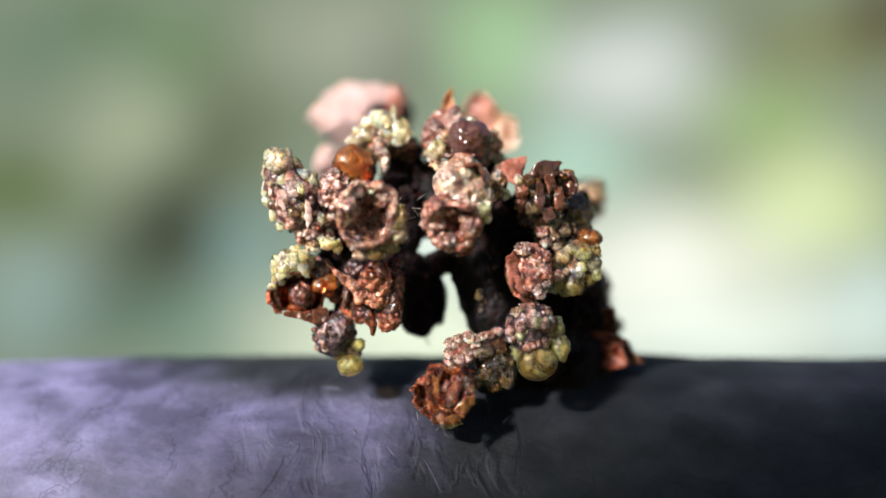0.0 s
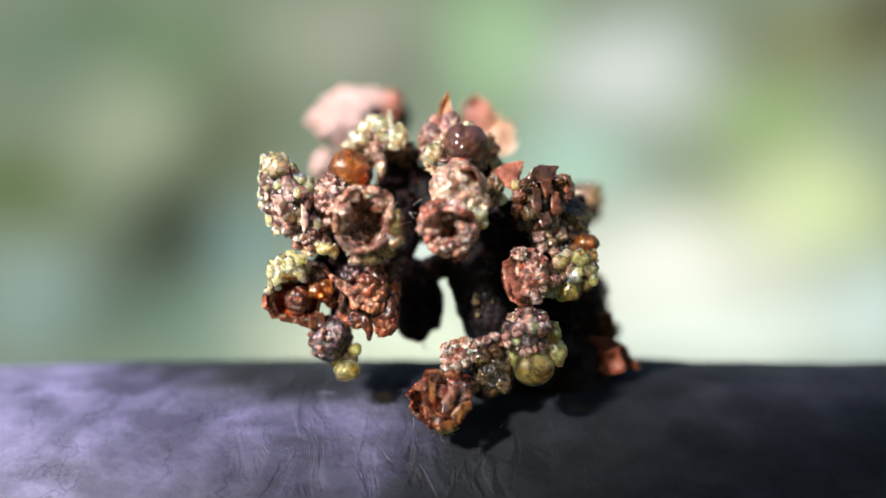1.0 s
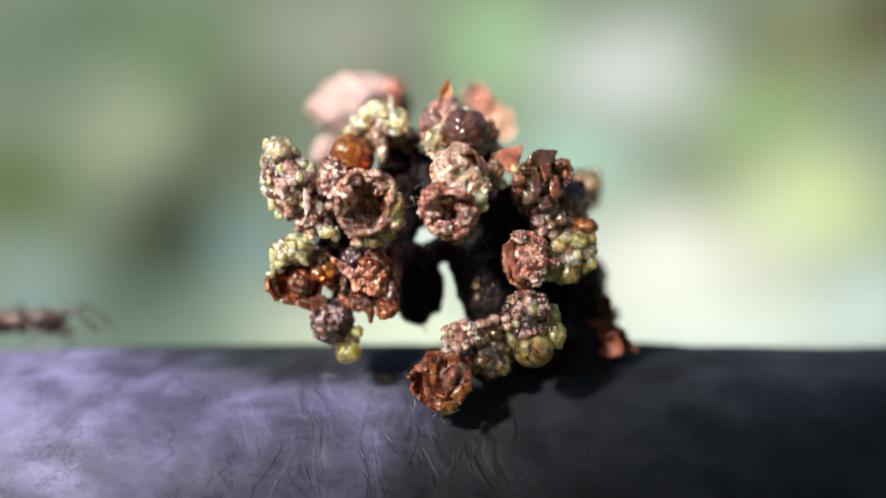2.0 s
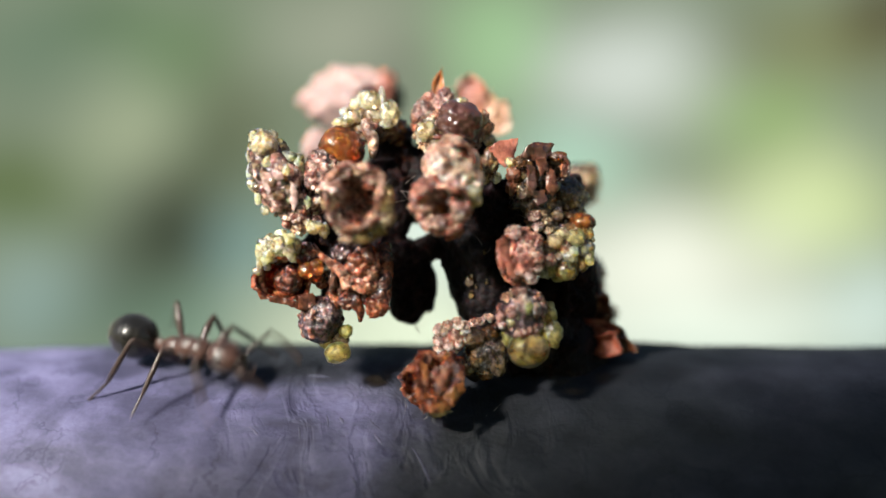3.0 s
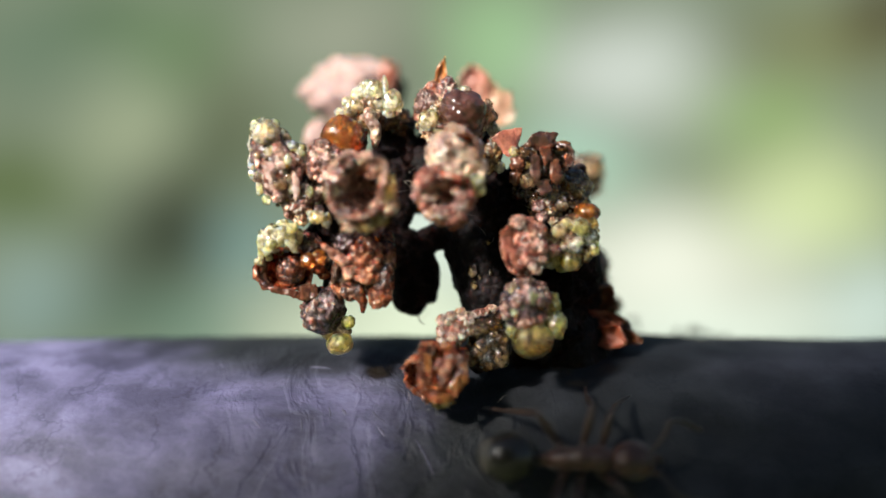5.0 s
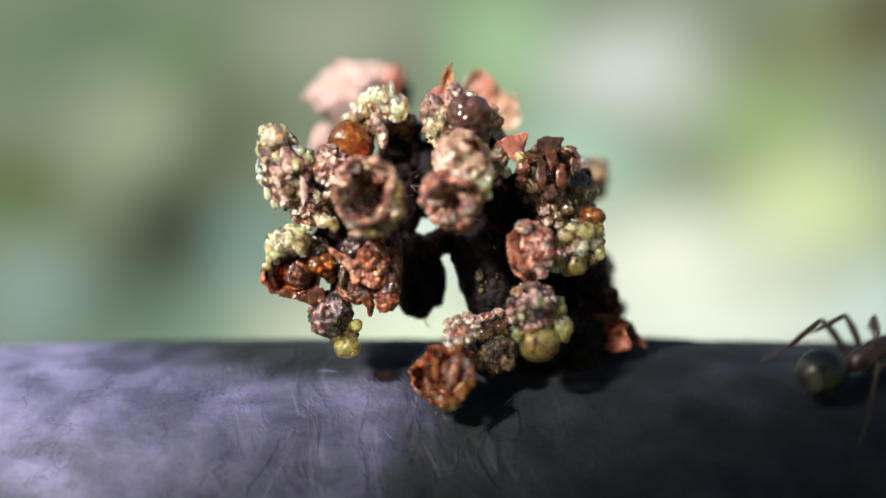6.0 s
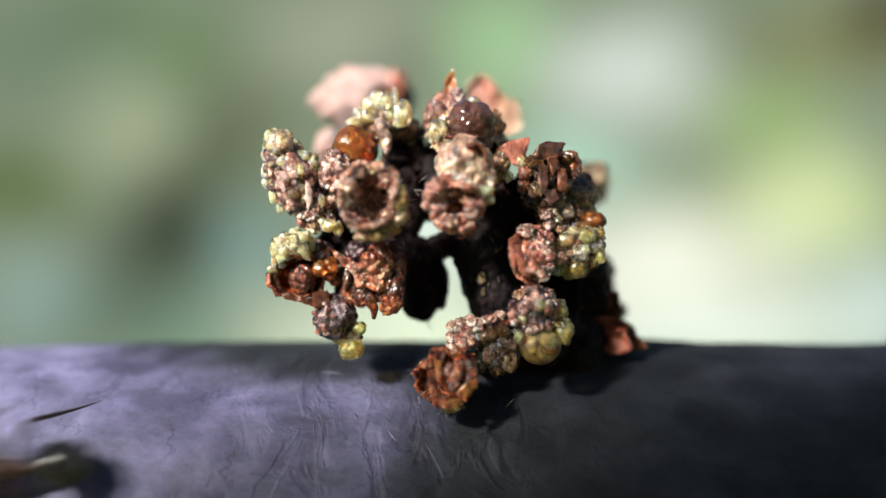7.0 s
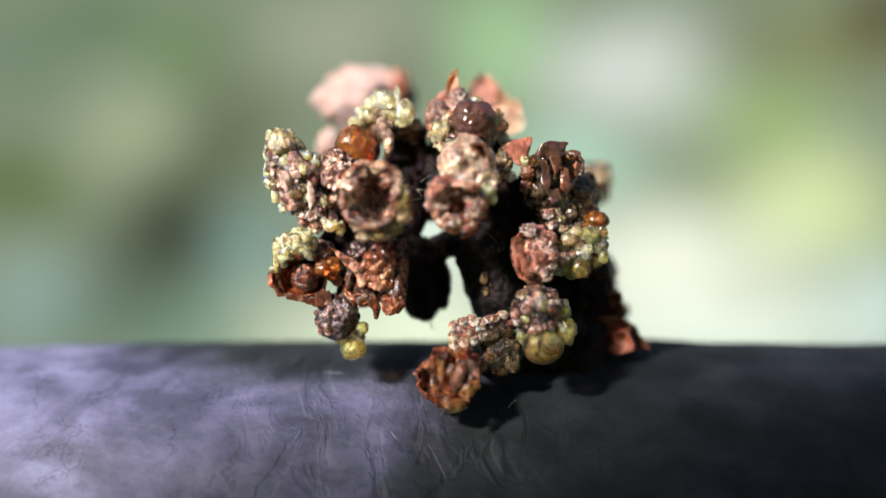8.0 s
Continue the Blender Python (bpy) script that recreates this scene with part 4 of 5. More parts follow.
# front middle bud: cream above, rose below, with a hollow
b = bud(800, 278, -1.4, (1.18, 1.15, 1.35), (0.15, -0.1, 1), PALE, 13, "cream-crusted bud, rose below, with a hollow", 0.22, 0.3, 0.7)
drops(b, -2.3, (BLUSH, PALE, BLUSH), [(775, 262, 16, 18), (800, 272, 18, 16), (822, 258, 13, 12), (780, 296, 16, 15), (765, 282, 10, 14), (800, 300, 14, 13)], name="granule", seed=360)
on(b, "flap", aim(petal(1.05, 1.25, 1.2, 0.9, 0.15, 61, 0.16, 18, 14, 0.25), (0.5, -0.75, 0.55), 0), BROWN_PETAL, 826, 252, -1.9, "curled dark red flap")
drops(b, -2.2, (PALE, CREAM, GOLD), [(828, 288, 16, 18), (835, 318, 17, 18), (828, 342, 15, 13), (848, 300, 9, 14), (846, 335, 9, 10)], seed=370)
b = hollow(783, 345, -1.9, 1.15, 1.05, 1.7, (0.1, -1, -0.2), ROSE, 113, "rose bud with a dark hollow", 0.25, 0.5, 5, 0.05)
drops(b, -2.6, (ROSE, PINKISH), [(750, 318, 16, 18), (742, 340, 15, 18), (756, 362, 15, 12), (776, 376, 13, 10), (800, 378, 15, 12), (812, 356, 11, 14), (765, 300, 12, 10)], name="granule", seed=380)
drops(b, -2.4, (ROSE, TAN, ROSE), [(760, 342, 10, 13), (808, 336, 11, 13), (790, 369, 14, 8), (776, 322, 12, 7)], name="lobe", seed=385)
beads(b, 40, (1.2, 1.1, 1.15), (0.25, -0.1, 1), 0.14, 114, PINKISH, (-0.9, 0.5, -0.6), 0.7)
on(b, "bract", body((0.55, 0.5, 0.5), (0.1, 0, 1), 115, 0.2, 0.3, 0.4, 4), RUST, 802, 384, -1.4)

# red triangular petal
b = bud(868, 272, 0.6, (0.5, 0.45, 0.85), (0.3, 0, 1), OLIVE, 15, "", 0.2, 0.3, 0.4)
on(b, "petal", slab([(-27, -6), (-14, -18), (4, -22), (27, -25), (24, -4), (12, 22), (2, 28), (-12, 12)], 0.22, 63), RED_PETAL, 893, 250, 0.2, "dull red triangular petal")
drops(b, 0.0, (CREAM, CLEAR), [(905, 268, 8, 8), (882, 296, 7, 9), (872, 290, 8, 10)], seed=390)

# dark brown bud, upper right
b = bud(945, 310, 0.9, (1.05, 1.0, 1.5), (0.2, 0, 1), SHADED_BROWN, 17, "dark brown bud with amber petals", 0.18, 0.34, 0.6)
on(b, "petal", slab([(-30, 10), (-16, -12), (2, -16), (34, -14), (22, 4), (16, 22), (-6, 18)], 0.3, 67), BROWN_GLOSS, 953, 248, -0.2, "glossy dark brown petal")
on(b, "shell", cup(0.66, 0.6, 1.0, (-0.2, -1, -0.3), 71, 0.4, 0.24, 4, 0.1), BROWN_GLOSS, 984, 276, 0.2, "dark glossy shell")
drops(b, 0.1, (AMBER, RUST_GLOSS), [(992, 258, 14, 8), (1002, 272, 7, 13), (974, 262, 9, 7), (968, 252, 10, 8)], seed=395)
drops(b, -0.1, (SHADED_BROWN, RUST, OLIVE), [(958, 286, 12, 16), (966, 312, 13, 14), (972, 336, 11, 12), (950, 312, 9, 14), (940, 290, 9, 12)], name="lobe", seed=397)
flakes(b, "petal", -0.5, BROWN_PETAL, [(978, 304, [(-9, -26), (6, -22), (14, 8), (4, 26), (-8, 12)]), (962, 276, [(-12, -14), (8, -18), (12, 6), (-2, 18)])], 0.22, 121, "curled brown petal")
flakes(b, "petal", -0.55, BROWN_GLOSS, [(944, 300, [(-8, -28), (6, -24), (10, 6), (0, 28), (-9, 10)]), (958, 330, [(-14, -10), (10, -12), (14, 6), (-4, 16)])], 0.22, 125)
drops(b, -0.2, (UMBER, BROWN_PETAL, SMOKY), [(925, 268, 11, 9), (912, 290, 11, 12), (930, 292, 10, 12), (938, 268, 8, 8), (908, 314, 9, 12), (930, 320, 12, 12), (966, 312, 9, 9), (945, 340, 10, 9), (985, 310, 9, 12)], seed=400)
beads(b, 16, (1.1, 1.0, 1.5), (0.2, 0, 1), 0.11, 17, UMBER, (-0.2, -1, -0.2), 0.9)
b = bud(962, 362, 1.0, (1.0, 0.9, 0.75), (0.2, 0, 1), OLIVE, 18, "", 0.2, 0.34, 0.5)
drops(b, 0.0, (PINKISH, GRAIN, SMOKY), [(948, 364, 11, 9), (966, 368, 11, 9), (982, 376, 11, 9), (955, 382, 9, 9), (975, 390, 10, 8), (990, 360, 10, 10)], seed=410)
b = bud(1004, 340, 1.6, (0.9, 0.9, 1.1), (0.3, 0, 1), OLIVE, 118, "", 0.2, 0.34, 0.6)
drops(b, 0.7, (UMBER, GOLD, SMOKY), [(1003, 325, 13, 11), (1018, 340, 12, 12), (996, 345, 11, 12), (1010, 362, 13, 10), (1026, 358, 11, 10)], seed=420)
# pale bud far right at the back
b = bud(1030, 312, 8.0, (0.95, 0.9, 1.15), (0.2, 0, 1), OLIVE, 19, "olive-tan bud", 0.2, 0.25, 0.6)
beads(b, 26, (0.95, 0.9, 1.15), (0.2, 0, 1), 0.22, 19, UMBER)

# rose bud, right
b = bud(922, 437, -0.4, (0.98, 0.95, 1.25), (0.05, 0, 1), ROSE, 21, "rose-red crusted bud", 0.16, 0.36, 0.55)
flakes(b, "flap", -1.3, RED_PETAL, [(894, 428, [(-12, -20), (4, -30), (12, -8), (10, 26), (-4, 34), (-12, 10)]), (912, 455, [(-16, -14), (4, -10), (12, 8), (0, 20), (-12, 10)])], 0.3, 101)
drops(b, -1.2, (PINKISH, ROSE, PINKISH), [(914, 394, 13, 10), (934, 408, 13, 13), (946, 424, 13, 13), (932, 430, 10, 10), (952, 408, 10, 12), (938, 466, 10, 9), (952, 456, 12, 9), (924, 472, 11, 8), (944, 478, 9, 7), (905, 408, 9, 9), (956, 440, 9, 8), (928, 448, 9, 9)], name="granule", seed=430)
beads(b, 40, (1.0, 0.95, 1.25), (0, 0, 1), 0.12, 21, PINKISH, (0.4, -1, 0.1), 0.9)
# olive bud with yellow resin
b = bud(1008, 424, 0.7, (1.2, 1.1, 1.35), (0.3, 0, 1), OLIVE, 22, "olive bud thick with greenish-yellow resin", 0.14, 0.34, 0.6)
drops(b, -0.4, (YELLOW, CLEAR, GOLD, YELLOW), [(1024, 402, 16, 14), (1040, 420, 13, 16), (1030, 446, 16, 14), (1004, 462, 16, 14), (980, 458, 14, 14), (1012, 436, 14, 12), (1042, 396, 10, 12), (990, 474, 10, 7), (1048, 440, 8, 12), (968, 466, 10, 10)], seed=220)
drops(b, -0.6, (CREAM, GRAIN, PINKISH), [(986, 410, 13, 11), (1004, 420, 13, 11), (990, 430, 12, 10), (1018, 428, 11, 9), (974, 420, 10, 11), (976, 442, 11, 9), (1000, 396, 12, 9), (1002, 446, 10, 8)], name="granule", seed=440)
on(b, "resin_drop", lump((0.72, 0.6, 0.45), (0.2, 0, 1), 24, 0.16, sub=4), AMBER, 1036, 376, 0.3, "orange amber drop")
beads(b, 24, (1.22, 1.1, 1.36), (0.3, 0, 1), 0.14, 23, CLEAR, (0.3, -1, 0), 0.95)

# bud with yellow drops below
b = bud(926, 537, -0.5, (1.0, 1.0, 1.1), (0, 0, 1), PURPLE, 26, "purple-brown bud with hanging yellow drops", 0.1, 0.36, 0.4)
beads(b, 70, (1.02, 1.0, 1.12), (0, 0, 1), 0.15, 26, PINKISH, (0, -1, 0.5), 0.9)
beads(b, 16, (1.02, 1.0, 1.12), (0, 0, 1), 0.15, 27, YELLOW, (0.2, -0.6, -0.8), 0.7)
drops(b, -0.9, (GRAIN, PINKISH), [(905, 510, 10, 9), (925, 502, 11, 8), (945, 508, 11, 9), (960, 526, 9, 10), (893, 530, 9, 11), (892, 552, 8, 11), (958, 546, 9, 9)], name="granule", seed=450)
on(b, "resin_drop", lump((0.93, 0.85, 0.8), (0, 0, 1), 27, 0.05, sub=5), YELLOW, 938, 602, -0.9, "clear yellow resin drop")
drops(b, -0.8, (SHADED_BROWN, OLIVE), [(924, 604, 9, 9), (957, 608, 12, 7), (940, 590, 10, 9)], name="inclusion", seed=455)
drops(b, -0.7, (YELLOW,), [(979, 574, 16, 22), (975, 538, 12, 18), (907, 578, 15, 17), (940, 572, 16, 10), (962, 580, 12, 12), (924, 566, 12, 10)], seed=460, label="clear yellow resin drop")

# torn rust bud at the bottom with pink beads above
b = hollow(778, 662, -0.4, 1.0, 1.15, 1.8, (-0.55, -0.8, 0.12), RUST_GLOSS, 31, "torn rust-brown bud, open towards the front", 0.5, 0.34, 4, 0.12)
flakes(b, "flap", -1.75, RUST_GLOSS, [(733, 632, [(-20, 8), (-4, -6), (22, -20), (26, -4), (8, 10)]), (806, 676, [(-22, 14), (-6, -10), (16, -14), (18, 4), (-4, 24)]), (742, 668, [(-8, -26), (4, -18), (8, 12), (2, 28), (-6, 8)]),
                                       (768, 698, [(-20, -8), (6, -8), (20, 6), (8, 18), (-12, 12)])], 0.24, 71, "translucent orange-brown flap")
flakes(b, "flap", -1.95, AMBER_PETAL, [(808, 674, [(-18, 12), (-4, -8), (14, -12), (16, 4), (-2, 18)]), (752, 640, [(-6, -16), (6, -10), (8, 12), (-2, 18)]), (786, 704, [(-14, -6), (8, -8), (12, 6), (-4, 10)])], 0.2, 75, "translucent orange flap")
limb_of(b, "strand", RUST_GLOSS, [(800, 612, -0.8, 10), (790, 640, -1.5, 11), (782, 665, -1.7, 12), (778, 690, -1.4, 9)], 33, 0.3)
limb_of(b, "strand", RUST_GLOSS, [(815, 620, -0.6, 10), (812, 650, -1.2, 14), (800, 680, -1.2, 12), (792, 705, -1.0, 6)], 34, 0.3)
drops(b, -1.7, (ROSE, PINKISH, AMBER), [(772, 645, 8, 9), (778, 662, 7, 8), (768, 676, 8, 7), (790, 636, 8, 8), (806, 636, 8, 8), (783, 680, 8, 7), (808, 660, 8, 9), (756, 618, 9, 7), (786, 612, 9, 7)], name="granule", seed=470)
drops(b, -1.3, (GOLD, GOLD, CLEAR), [(780, 713, 15, 8), (812, 671, 7, 6), (760, 692, 8, 4), (770, 716, 8, 6)], seed=480)
beads(b, 40, (1.15, 1.0, 1.3), (-0.3, -0.2, 1), 0.1, 32, AMBER, (0.2, -1, 0), 0.8)
b = bud(800, 580, 0.0, (0.65, 0.65, 0.72), (0, 0, 1), ROSE, 33, "pale pink granular bud", 0.1, 0.3, 0.4)
drops(b, -0.6, (BLUSH,), [(777, 566, 8, 9), (778, 584, 9, 9), (780, 600, 9, 8), (794, 560, 9, 9), (795, 578, 10, 9), (796, 596, 9, 9), (811, 556, 12, 10), (812, 576, 9, 9), (812, 592, 9, 8), (824, 564, 9, 12), (788, 570, 7, 7), (803, 606, 8, 7), (826, 582, 8, 9)], name="granule", seed=490)
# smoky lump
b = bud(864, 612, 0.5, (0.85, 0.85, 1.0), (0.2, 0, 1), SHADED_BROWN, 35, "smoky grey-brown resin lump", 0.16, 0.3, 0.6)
drops(b, -0.2, (SMOKY, UMBER, SMOKY), [(842, 582, 17, 15), (868, 576, 14, 13), (870, 610, 20, 20), (848, 618, 14, 16), (862, 642, 18, 12), (884, 632, 13, 16), (886, 600, 12, 14), (838, 604, 12, 12), (868, 596, 10, 10), (832, 635, 10, 12)], seed=500)
beads(b, 10, (0.95, 0.9, 1.1), (0.2, 0, 1), 0.1, 36, CLEAR, (0, -1, 0.1), 0.9)
drops(b, 0.4, (PINKISH, BLUSH), [(850, 552, 12, 6), (866, 547, 10, 7), (876, 562, 9, 9), (838, 556, 7, 6)], name="granule", seed=510)

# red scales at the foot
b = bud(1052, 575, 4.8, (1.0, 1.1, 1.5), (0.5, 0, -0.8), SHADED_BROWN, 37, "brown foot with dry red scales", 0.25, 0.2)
for k, (px, py, d, ln, wd, sp, m) in enumerate([(1034, 572, (0.85, -0.35, -0.42), 2.2, 1.3, 10, SCALE_RED), (1030, 560, (0.9, -0.3, -0.2), 1.9, 0.9, -25, SCALE_RED), (1036, 545, (0.8, -0.3, 0.1), 1.5, 1.2, -20, BROWN_PETAL), (1062, 582, (1, -0.2, -0.25), 2.0, 0.9, 25, BROWN_PETAL),
                                                (1045, 530, (0.5, -0.3, 0.5), 1.2, 1.1, 40, BROWN_PETAL), (1040, 600, (-0.1, -0.4, -1), 2.0, 0.9, 30, BROWN_PETAL), (1060, 560, (0.8, 0, -0.5), 1.7, 1.1, 0, BROWN_PETAL), (1012, 640, (0.2, -0.4, -0.9), 1.6, 0.6, 0, BROWN_PETAL)]):
    on(b, "scale", aim(petal(ln, wd, 0.2, 0.3, 0.25, 100 + k, 0.2), d, sp), m, px, py, 3.9 if k > 1 else 3.4)

# left middle: resin-roofed cup
b = hollow(500, 474, 0.8, 1.15, 0.92, 1.5, (0.12, -1, -0.1), RUST_GLOSS, 40, "rust-brown cup under pale yellow resin", 0.16, 0.24, 3, 0.1)
on(b, "core", body((0.75, 0.6, 0.62), (0.1, 0, 1), 44, 0.15, 0.4, 0.35), RUST, 512, 478, 0.3, "dark granular heart")
flakes(b, "flap", 0.1, BROWN_PETAL, [(462, 490, [(-6, -34), (4, -36), (6, 0), (14, 22), (-2, 24), (-9, 6)]), (502, 513, [(-30, -6), (4, -2), (40, 12), (34, 22), (4, 10), (-26, 4)]), (538, 520, [(-12, -14), (14, -18), (22, 2), (2, 14), (-10, 8)])], 0.3, 86)
on(b, "resin_cap", lump((0.95, 0.8, 0.62), (0.5, 0, 1), 41, 0.3, 0.16, 0.5), CLEAR, 486, 424, 0.4, "pale yellow translucent resin cap")
flakes(b, "resin_flake", -0.5, CREAM, [(511, 430, [(-14, -18), (4, -22), (12, 0), (11, 18), (2, 16), (-10, 2)]), (490, 416, [(-10, -10), (8, -14), (12, 4), (-2, 12)]), (472, 438, [(-12, 2), (4, -16), (12, -10), (4, 10), (-8, 14)]),
                                       (455, 442, [(-5, -18), (6, -14), (6, 14), (-4, 20)]), (512, 405, [(-12, -10), (8, -12), (10, 6), (-6, 10)])], 0.3, 91, "pale yellow resin flake")
drops(b, -0.1, (CREAM, CLEAR), [(462, 424, 10, 12), (478, 406, 10, 9), (496, 396, 10, 8), (455, 462, 8, 8), (470, 455, 8, 6), (526, 416, 6, 12)], seed=520)
drops(b, 0.5, (RUST, RUST_GLOSS, SHADED_BROWN), [(560, 472, 12, 12), (568, 484, 9, 9), (572, 462, 10, 12), (556, 518, 14, 10), (540, 512, 14, 10)], name="lobe", seed=535)
drops(b, -0.2, (AMBER,), [(540, 462, 12, 12), (560, 456, 12, 13)], seed=530, label="amber drop")
b = bud(540, 435, 0.8, (0.65, 0.6, 0.62), (0, 0, 1), PURPLE, 42, "", 0.2, 0.36, 0.35)
drops(b, 0.2, (PLUM, PINKISH), [(534, 424, 8, 8), (548, 430, 9, 8), (540, 444, 8, 7), (528, 438, 7, 7)], name="granule", seed=540)

# torn orange-red petals beside the stem
b = bud(648, 470, 0.7, (0.85, 0.8, 1.25), (-0.1, 0, 1), RUST, 45, "torn orange-red petals", 0.2, 0.3, 0.5)
flakes(b, "strand", -0.9, STRAW, [(598, 456, [(-42, -32), (-26, -24), (-4, -12), (16, 0), (34, 22), (18, 30), (4, 20), (-12, 4), (-28, -14)])], 0.3, 81, "pale torn strand")
drops(b, -0.8, (STRAW, ORANGE_CRUST), [(604, 462, 10, 7), (618, 474, 10, 9), (588, 450, 8, 5)], name="lobe", seed=548)
drops(b, -0.7, (RUST_GLOSS, ORANGE_CRUST), [(634, 450, 20, 18), (650, 466, 17, 18), (622, 462, 13, 15), (640, 486, 18, 14), (660, 448, 14, 16), (612, 480, 8, 14), (655, 488, 12, 14)], name="lobe", seed=550)
limb_of(b, "petal", RUST, [(678, 415, 0.6, 12), (680, 445, 0.2, 19), (678, 480, 0.0, 18), (672, 515, -0.2, 18), (668, 540, 0.0, 9)], 82, 0.2)
limb_of(b, "petal", BROWN_PETAL, [(648, 415, 0.2, 9), (652, 435, -0.4, 12), (662, 450, -0.4, 10)], 85, 0.2)
drops(b, 0.1, (BROWN_GLOSS, RUST_GLOSS, RUST), [(590, 482, 7, 16), (598, 504, 10, 12), (588, 500, 8, 10), (606, 496, 9, 14)], name="lobe", seed=565)
limb_of(b, "petal", RUST_GLOSS, [(625, 500, -0.2, 10), (630, 520, -0.3, 12), (638, 535, -0.1, 9), (638, 552, 0.2, 4)], 84, 0.2)
drops(b, -0.4, (RUST_GLOSS, RUST, BROWN_GLOSS), [(668, 524, 20, 17), (620, 516, 17, 14), (644, 508, 10, 12), (684, 505, 8, 14)], name="lobe", seed=560)
on(b, "granular_bud", body((0.45, 0.42, 0.42), (0, 0, 1), 46, 0.1, 0.4, 0.22, 4), PURPLE, 605, 428, 0.0, "small purple granular bud")
beads(b, 44, (1.0, 0.95, 1.3), (0, 0, 1), 0.09, 46, AMBER, (0.2, -1, 0), 0.8)

# purple ball with a yellow drop
b = bud(568, 550, 0.6, (0.98, 0.95, 1.0), (0, 0, 1), PURPLE, 48, "purple-brown wrinkled bud with a yellow drop", 0.12, 0.3, 0.34)
beads(b, 36, (1.0, 0.97, 1.02), (0, 0, 1), 0.11, 47, PINKISH, (-0.6, -1, 0.1), 0.9)
on(b, "resin_drop", lump((0.68, 0.6, 0.48), (-0.2, 0, 1), 49, 0.14, sub=4), YELLOW, 598, 608, 0.3, "clear yellow resin drop")
drops(b, 0.4, (YELLOW, SMOKY), [(612, 570, 11, 11), (602, 586, 14, 14), (580, 592, 13, 10)], seed=570)
limb_of(b, "stalk", BROWN_PETAL, [(585, 505, 1.0, 10), (592, 520, 0.6, 12), (585, 540, 0.4, 14)], 87, 0.2)


# fine hairs and fibres
def hair(px, py, depth, dx, dz, length, thick=0.018, seed=0):
    a = spot(px, py, depth)
    d = Vector((dx, -0.3, dz)).normalized() * length
    bend = Vector((noise.noise(Vector((seed, 1.5, 0))), 0, noise.noise(Vector((seed, 4.5, 0))))) * length * 0.25
    part("hair", tube([a, a + d * 0.5 + bend, a + d], [thick, thick * 0.8, thick * 0.3], seed, 5, 0, 4), HAIR, CLUSTER)


def fuzz(rows, n, seed, length=0.5, thick=0.016):
    """A fur of fine hairs along a line of points on the plan, as one part."""
    r = random.Random(seed)
    bm = bmesh.new()
    pts = [spot(*row) for row in rows]
    for _ in range(n):
        k = r.uniform(0, len(pts) - 1.001)
        i = int(k)
        a = pts[i].lerp(pts[i + 1], k - i) + Vector((r.uniform(-0.3, 0.1), r.uniform(-0.5, 0.5), r.uniform(-0.2, 0.2)))
        d = Vector((r.uniform(0.2, 1), r.uniform(-0.6, 0.3), r.uniform(-0.8, 0.8))).normalized() * length * r.uniform(0.4, 1.2)
        mid = a + d * 0.5 + Vector((r.uniform(-1, 1), 0, r.uniform(-1, 1))) * length * 0.15
        rings = []
        for p, w in ((a, thick), (mid, thick * 0.8), (a + d, thick * 0.2)):
            rings.append([bm.verts.new(p + Vector((w * math.cos(q), w * 0.5, w * math.sin(q)))) for q in (0.5, 2.6, 4.7)])
        for x, y in zip(rings, rings[1:]):
            for j in range(3):
                bm.faces.new((x[j], x[(j + 1) % 3], y[(j + 1) % 3], y[j]))
    part("hairs", bm, FUR, CLUSTER, label="short golden-brown hairs")


fuzz([(1044, 455, 5.5), (1064, 500, 6.0), (1070, 545, 6.2), (1080, 575, 6.0)], 260, 3, 0.55, 0.02)
fuzz([(1040, 620, 3.6), (1030, 660, 3.6), (1080, 625, 4.0)], 50, 4, 0.6, 0.014)
fuzz([(1030, 280, 7.2), (1060, 300, 7.4), (1056, 340, 7.4)], 60, 5, 0.4, 0.02)
rng = random.Random(11)
for px, py, depth, n in ((712, 318, 0.2, 4), (748, 552, 2.8, 5), (860, 430, 1.2, 5), (1030, 650, 2.4, 8), (770, 715, -1.0, 6), (735, 690, -0.9, 5), (830, 370, 0.0, 4), (745, 230, 1.0, 6), (950, 360, 0.4, 6), (862, 720, 0.2, 2)):
    for _ in range(n):
        hair(px + rng.uniform(-18, 18), py + rng.uniform(-13, 13), depth, rng.uniform(-1, 1), rng.uniform(-1, 0.8), rng.uniform(0.3, 0.7), rng.uniform(0.006, 0.012), rng.uniform(0, 90))
hair(676, 312, -0.6, 1, 0.9, 0.5, 0.012, 3)
hair(700, 340, 0.1, 1, 0.2, 0.5, 0.012, 5)
hair(735, 556, 2.6, 0.6, -0.8, 0.6, 0.03, 7)
for px, py, r in ((833, 480, 0.26), (836, 504, 0.18), (845, 490, 0.1), (860, 428, 0.12), (864, 482, 0.12), (863, 522, 0.1)):
    part("resin_grain", nugget(r * 26, r * 42, px, 3), SMOKY, CLUSTER, spot(px, py, 0.95))

# ---- the ants ----
def blob(at, size, axis=(1, 0, 0), seed=0, rough=0.04, sub=4):
    bm = lump((size[1], size[2], size[0]), axis, seed, rough, sub=sub)
    bmesh.ops.translate(bm, vec=Vector(at), verts=bm.verts)
    return bm


def joined(*bms):
    out = bmesh.new()
    for b in bms:
        me = bpy.data.meshes.new("piece")
        b.to_mesh(me)
        b.free()
        out.from_mesh(me)
        bpy.data.meshes.remove(me)
    return out


